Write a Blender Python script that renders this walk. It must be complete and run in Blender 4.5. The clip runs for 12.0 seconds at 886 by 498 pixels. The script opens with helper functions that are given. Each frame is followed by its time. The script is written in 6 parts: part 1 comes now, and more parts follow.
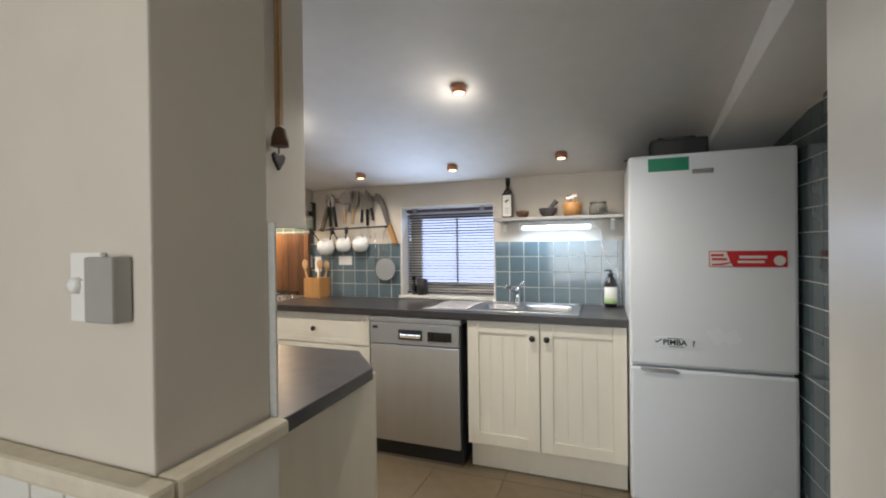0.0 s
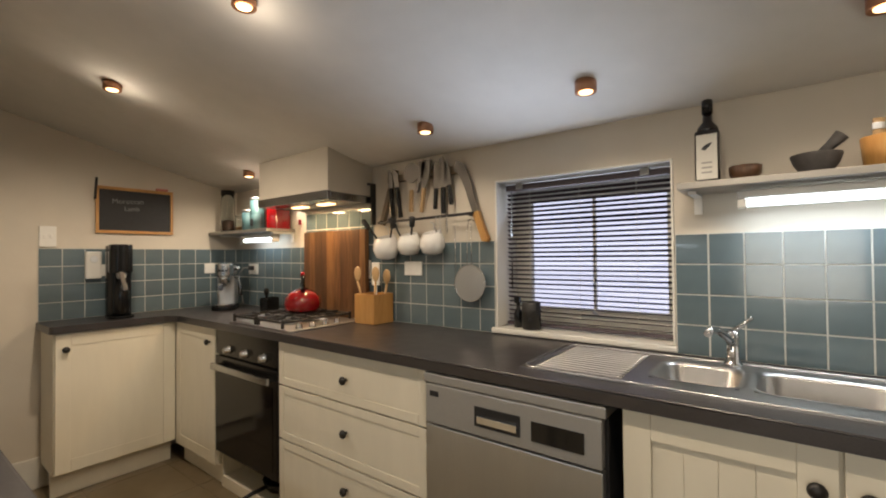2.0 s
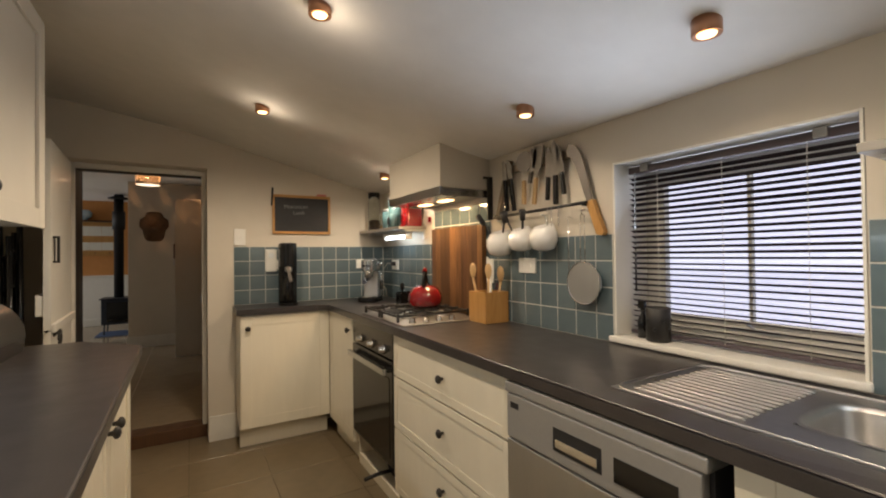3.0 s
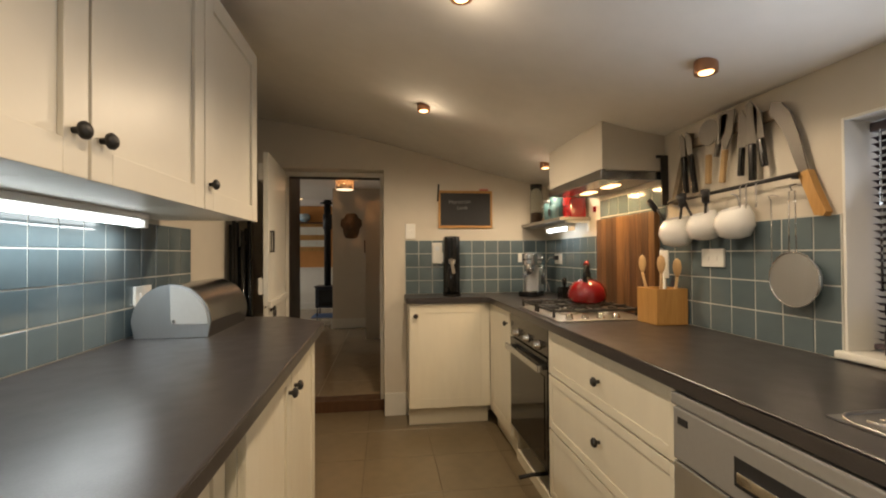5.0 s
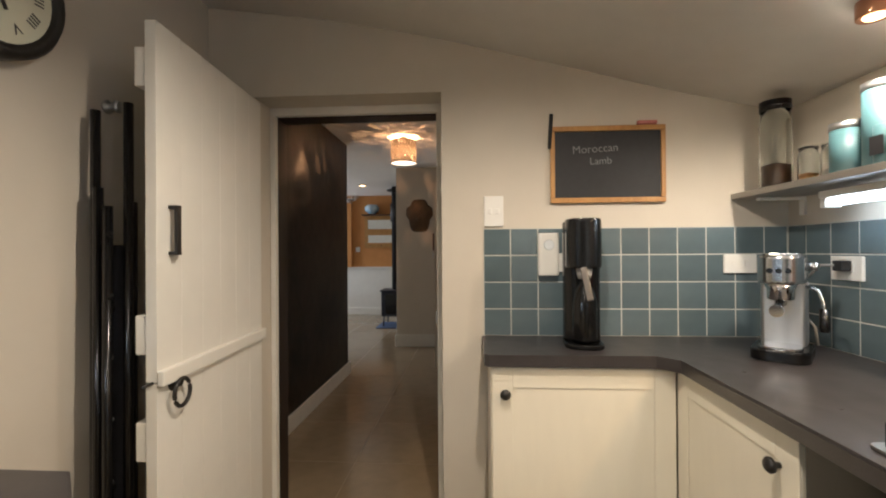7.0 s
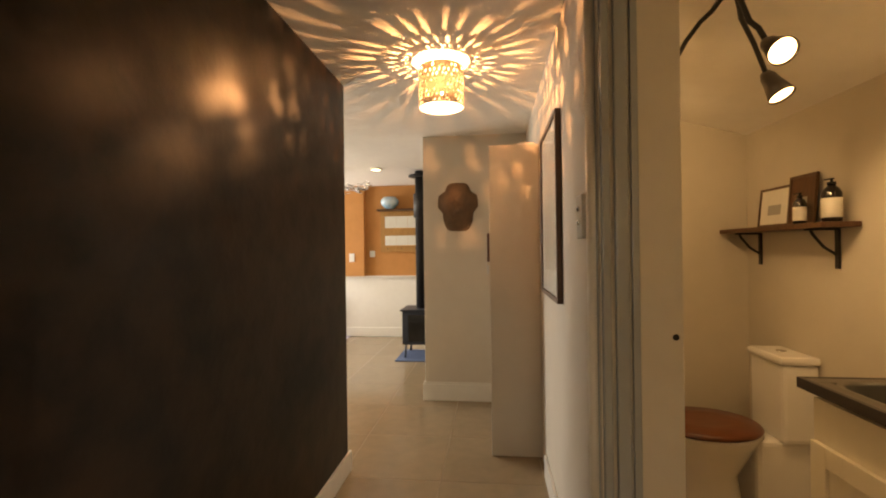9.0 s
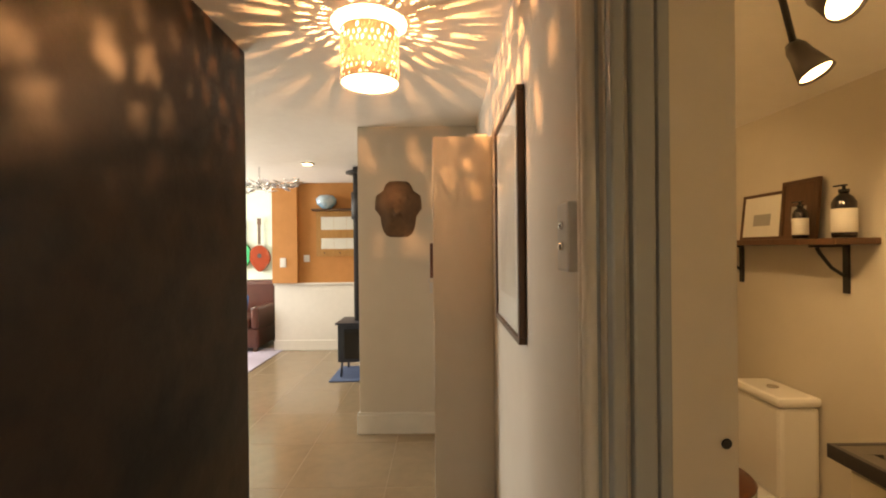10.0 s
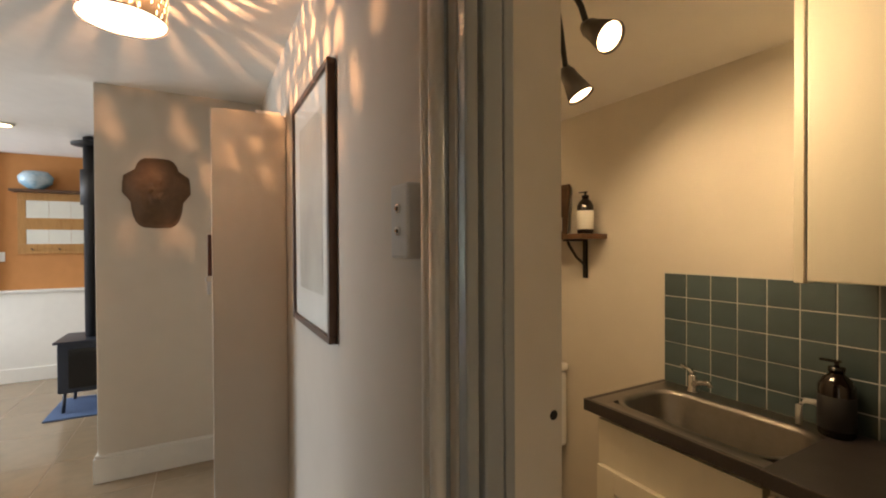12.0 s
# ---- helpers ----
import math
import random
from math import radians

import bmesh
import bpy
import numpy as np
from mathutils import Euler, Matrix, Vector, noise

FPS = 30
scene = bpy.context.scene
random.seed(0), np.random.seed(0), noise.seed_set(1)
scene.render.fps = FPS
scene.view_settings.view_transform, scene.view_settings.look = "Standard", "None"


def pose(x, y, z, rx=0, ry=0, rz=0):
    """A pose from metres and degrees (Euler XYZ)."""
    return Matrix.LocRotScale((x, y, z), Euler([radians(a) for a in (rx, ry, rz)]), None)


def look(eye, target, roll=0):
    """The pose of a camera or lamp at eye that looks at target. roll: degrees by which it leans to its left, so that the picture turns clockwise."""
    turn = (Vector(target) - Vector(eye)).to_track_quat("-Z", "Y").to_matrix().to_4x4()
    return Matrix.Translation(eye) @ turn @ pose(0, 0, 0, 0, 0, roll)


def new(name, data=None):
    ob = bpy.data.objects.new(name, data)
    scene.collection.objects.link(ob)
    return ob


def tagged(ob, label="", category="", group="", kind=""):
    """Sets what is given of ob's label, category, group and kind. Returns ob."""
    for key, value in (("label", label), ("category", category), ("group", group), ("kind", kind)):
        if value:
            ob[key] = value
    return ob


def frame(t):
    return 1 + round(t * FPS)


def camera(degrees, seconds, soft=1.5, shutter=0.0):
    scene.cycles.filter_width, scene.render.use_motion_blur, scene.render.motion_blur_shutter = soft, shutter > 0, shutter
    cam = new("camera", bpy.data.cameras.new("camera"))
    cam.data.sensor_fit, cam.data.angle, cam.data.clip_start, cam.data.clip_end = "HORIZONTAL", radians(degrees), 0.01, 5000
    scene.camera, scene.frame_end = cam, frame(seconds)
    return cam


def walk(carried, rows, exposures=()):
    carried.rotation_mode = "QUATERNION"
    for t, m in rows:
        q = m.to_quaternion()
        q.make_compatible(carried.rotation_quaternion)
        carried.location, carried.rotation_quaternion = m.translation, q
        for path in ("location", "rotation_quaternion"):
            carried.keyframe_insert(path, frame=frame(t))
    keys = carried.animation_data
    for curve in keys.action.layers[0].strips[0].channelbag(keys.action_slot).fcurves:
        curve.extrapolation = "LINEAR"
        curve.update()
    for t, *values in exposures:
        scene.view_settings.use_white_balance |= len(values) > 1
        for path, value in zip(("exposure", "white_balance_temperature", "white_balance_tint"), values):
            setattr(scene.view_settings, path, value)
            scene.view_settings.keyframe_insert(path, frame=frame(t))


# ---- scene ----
SPOT_W, TUBE_W, HOOD_W, PENDANT_W, LAUNDRY_W, WINDOW_W, LIVING_W, DINING_W = 58.0, 2.0, 4.4, 24.0, 6.4, 4.8, 90.0, 82.0
EXPOSURES = ((0.0, -0.45, 5250, 9), (0.5, -0.36, 5050, 8), (1.0, -0.7, 5450, 9), (1.5, -0.94, 5900, 10), (3.5, -0.85, 6400, 10), (5.5, -0.78, 6900, 10), (6.5, -0.3, 5900, 9), (7.5, -0.25, 5600, 9), (9.5, 1.2, 7900, 13), (10.5, 1.08, 6400, 9), (12.0, 0.95, 5800, 9))
cam = camera(90.9, 12.0, soft=2.0)
PATH = [
    (0, (-0.23, 0.836, 1.29), (-0.93, 2.709, 1.28), -0.7),
    (0.5, (-0.338, 1.298, 1.277), (-0.99, 3.189, 1.281), -0.4),
    (1, (-0.442, 1.686, 1.267), (-1.168, 3.549, 1.286), -0.4),
    (1.5, (-0.596, 1.946, 1.261), (-1.521, 3.72, 1.28), -0.4),
    (2, (-0.667, 2.08, 1.256), (-1.879, 3.67, 1.287), -0.6),
    (2.5, (-0.634, 2.236, 1.246), (-2.139, 3.552, 1.277), -0.7),
    (3, (-0.556, 2.383, 1.251), (-2.287, 3.385, 1.275), -0.7),
    (3.5, (-0.488, 2.459, 1.242), (-2.353, 3.181, 1.265), -0.6),
    (5.5, (-0.739, 2.51, 1.21), (-2.732, 2.68, 1.228), -0.4),
    (6, (-1.248, 2.543, 1.238), (-3.247, 2.624, 1.245), -0.5),
    (6.5, (-1.746, 2.584, 1.234), (-3.746, 2.582, 1.238), -0.4),
    (7, (-2.238, 2.598, 1.238), (-4.233, 2.466, 1.246), -0.4),
    (7.5, (-2.735, 2.512, 1.249), (-4.721, 2.276, 1.258), -0.6),
    (9.5, (-4.216, 2.214, 1.349), (-6.205, 2.011, 1.348), -0.9),
    (10, (-4.413, 2.262, 1.386), (-6.413, 2.273, 1.382), -0.6),
    (10.5, (-4.482, 2.274, 1.399), (-6.461, 2.565, 1.39), -0.6),
    (11, (-4.5, 2.261, 1.393), (-6.421, 2.817, 1.382), -0.5),
    (11.5, (-4.511, 2.24, 1.378), (-6.347, 3.035, 1.362), -0.4),
    (12, (-4.532, 2.198, 1.364), (-6.286, 3.158, 1.344), -0.3),
]
walk(cam, [(t, look(eye, target, roll)) for t, eye, target, roll in PATH], EXPOSURES)

# ---- world and daylight ----
world = bpy.data.worlds.new("sky")
scene.world = world
world.use_nodes = True
wn = world.node_tree
sky = wn.nodes.new("ShaderNodeTexSky")
sky.sky_type, sky.sun_disc = "NISHITA", False
sky.sun_elevation, sky.sun_rotation = radians(38), radians(-60)
wn.nodes["Background"].inputs["Strength"].default_value = 0.12
wn.links.new(sky.outputs[0], wn.nodes["Background"].inputs["Color"])
sun = new("sun", bpy.data.lights.new("sun", "SUN"))
sun.data.energy, sun.data.angle, sun.data.color = 2.0, radians(0.5), (1.0, 0.95, 0.88)
sun.matrix_world = pose(0, 0, 20, 52, 0, 60)


def lamp(name, kind, place, energy, color, aim=None, **settings):
    ob = new(name, bpy.data.lights.new(name, kind))
    ob.data.energy, ob.data.color = energy, color
    for key, value in settings.items():
        if key == "size":
            ob.data.shape, ob.data.size, ob.data.size_y = "RECTANGLE", value[0], value[1]
        elif key == "radius":
            ob.data.shadow_soft_size = value
        elif key == "spot":
            ob.data.spot_size, ob.data.spot_blend = radians(value), 0.6
        elif key == "spread":
            ob.data.spread = radians(value)
    ob.matrix_world = look(place, aim) if aim else Matrix.Translation(place)
    return ob


SPOTC = (1.0, 0.79, 0.56)
WARM, COOL, DAY = (1.0, 0.645, 0.31), (0.86, 0.95, 1.0), (0.90, 0.94, 1.0)
SPOTS = [(-0.841, 2.70), (-0.465, 3.42), (-1.143, 3.47), (-1.826, 3.487), (-1.862, 2.722), (-2.905, 2.70), (-3.295, 3.52)]
SLOPE = ((0.0, 2.40), (1.55, 2.225), (2.0, 2.163), (2.45, 2.072), (2.9, 1.955), (3.44, 1.812), (3.768, 1.742))


def ceiling_z(y):
    return float(np.interp(y, [p[0] for p in SLOPE], [p[1] for p in SLOPE]))


for sx, sy in SPOTS:
    sz = ceiling_z(sy) - 0.052
    north = sy > 3 and sx > -3
    share = 0.12 if north else 0.5 if sx < -3 else 0.58 if -2 < sx < -1.5 else 1.0
    cone = 138 if north else 174 if sx < -2.5 else 158
    lamp("spot_bulb", "SPOT", (sx, sy, sz), SPOT_W * share, SPOTC, (sx, sy, 0), radius=0.018, spot=cone)
    # added weak fill lamp under the spot, lifts the ceiling's brightness
    if not north:
        lamp("spot_ceiling_fill", "POINT", (sx, sy, sz - 0.05), SPOT_W * (0.008 if sx < -3 else 0.018), SPOTC, radius=0.03)
lamp("tube_right", "AREA", (-0.53, 3.665, 1.385), TUBE_W, COOL, (-0.53, 3.665, 0), size=(0.44, 0.03))
lamp("tube_left", "AREA", (-3.42, 3.665, 1.385), TUBE_W * 0.6, COOL, (-3.42, 3.665, 0), size=(0.34, 0.03))
lamp("tube_cabinet", "AREA", (-1.72, 1.625, 1.308), TUBE_W * 3.5, COOL, (-1.72, 1.625, 0), size=(1.1, 0.03))
for hx in (-2.9, -2.66):
    lamp("hood_bulb", "AREA", (hx, 3.62, 1.540), HOOD_W, WARM, (hx, 3.62, 0), size=(0.09, 0.05))
lamp("pendant_bulb", "POINT", (-6.095, 1.997, 2.108), PENDANT_W, (1.0, 0.46, 0.18), radius=0.004)
lamp("pendant_disc", "AREA", (-6.095, 1.997, 2.013), PENDANT_W * 0.03, (1.0, 0.46, 0.18), (-6.095, 1.997, 0), size=(0.15, 0.15))
lamp("laundry_bulb", "SPOT", (-5.474, 3.192, 1.795), LAUNDRY_W, WARM, (-5.25, 3.34, 1.29), radius=0.03, spot=165)
lamp("laundry_bulb", "SPOT", (-5.226, 3.06, 1.826), LAUNDRY_W, WARM, (-4.70, 3.20, 1.35), radius=0.03, spot=165)
lamp("laundry_bulb", "SPOT", (-5.69, 2.875, 1.895), LAUNDRY_W, WARM, (-6.2, 2.8, 1.4), radius=0.03, spot=165)
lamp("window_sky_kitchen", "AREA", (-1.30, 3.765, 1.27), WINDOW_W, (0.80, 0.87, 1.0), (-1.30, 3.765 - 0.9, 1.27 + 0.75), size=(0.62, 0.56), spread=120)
lamp("window_sky_living", "AREA", (-9.3, -2.42, 1.35), LIVING_W, (1.0, 0.97, 0.94), (-9.3, 0, 0.6), size=(2.2, 1.7))
# assumed, unseen window at the start; added to light the south wall end
lamp("assumed_window_dining", "AREA", (-0.6, -1.92, 1.35), DINING_W, (1.0, 0.88, 0.71), (-0.6, 1, 1.0), size=(1.6, 1.5))
lamp("living_downlight", "SPOT", (-8.79, 0.94, 2.20), 12, (1, 0.85, 0.65), (-8.79, 0.94, 0), radius=0.04, spot=120)


# ---- materials ----
def material(name, base, rough=0.5, metal=0.0, grain=30.0, vary=0.08, bump=0.05, second=None, stretch=(1, 1, 1), large=2.5, coat=0.0, per_object=0.0, trans=0.0, emit=None, dist=0.003, band=(0.32, 0.78)):
    m = bpy.data.materials.new(name)
    m.use_nodes = True
    nt = m.node_tree
    n, l = nt.nodes, nt.links
    b = n["Principled BSDF"]
    b.inputs["Roughness"].default_value = rough
    b.inputs["Metallic"].default_value = metal
    b.inputs["Coat Weight"].default_value = coat
    b.inputs["Transmission Weight"].default_value = trans
    if emit:
        b.inputs["Emission Color"].default_value = (*emit[:3], 1)
        b.inputs["Emission Strength"].default_value = emit[3]
    tc, mp = n.new("ShaderNodeTexCoord"), n.new("ShaderNodeMapping")
    mp.inputs["Scale"].default_value = stretch
    l.new(tc.outputs["Object"], mp.inputs["Vector"])
    fine, wide = n.new("ShaderNodeTexNoise"), n.new("ShaderNodeTexNoise")
    fine.inputs["Scale"].default_value, fine.inputs["Detail"].default_value = grain, 6
    wide.inputs["Scale"].default_value, wide.inputs["Detail"].default_value = large, 4
    for t in (fine, wide):
        l.new(mp.outputs[0], t.inputs["Vector"])
    dark = second or tuple(c * (1 - vary * 2.2) for c in base)
    mix = n.new("ShaderNodeMix")
    mix.data_type = "RGBA"
    mix.inputs["A"].default_value, mix.inputs["B"].default_value = (*base, 1), (*dark, 1)
    add = n.new("ShaderNodeMath")
    add.operation = "MULTIPLY_ADD"
    add.inputs[1].default_value = 0.6
    half = n.new("ShaderNodeMath")
    half.operation = "MULTIPLY"
    half.inputs[1].default_value = 0.5
    l.new(wide.outputs[0], half.inputs[0])
    l.new(fine.outputs[0], add.inputs[0])
    l.new(half.outputs[0], add.inputs[2])
    ramp = n.new("ShaderNodeMapRange")
    ramp.inputs["From Min"].default_value, ramp.inputs["From Max"].default_value = band
    l.new(add.outputs[0], ramp.inputs["Value"])
    l.new(ramp.outputs[0], mix.inputs["Factor"])
    out = mix.outputs["Result"]
    if per_object:
        info, hsv, mr = n.new("ShaderNodeObjectInfo"), n.new("ShaderNodeHueSaturation"), n.new("ShaderNodeMapRange")
        mr.inputs["To Min"].default_value, mr.inputs["To Max"].default_value = 1 - per_object, 1 + per_object
        l.new(info.outputs["Random"], mr.inputs["Value"])
        l.new(mr.outputs[0], hsv.inputs["Value"])
        l.new(out, hsv.inputs["Color"])
        out = hsv.outputs[0]
    l.new(out, b.inputs["Base Color"])
    rr = n.new("ShaderNodeMapRange")
    rr.inputs["To Min"].default_value, rr.inputs["To Max"].default_value = max(rough * 0.82, 0.02), min(rough * 1.18, 1)
    l.new(wide.outputs[0], rr.inputs["Value"])
    l.new(rr.outputs[0], b.inputs["Roughness"])
    if bump:
        bp = n.new("ShaderNodeBump")
        bp.inputs["Strength"].default_value, bp.inputs["Distance"].default_value = bump * 4, dist
        l.new(add.outputs[0], bp.inputs["Height"])
        l.new(bp.outputs[0], b.inputs["Normal"])
    return m


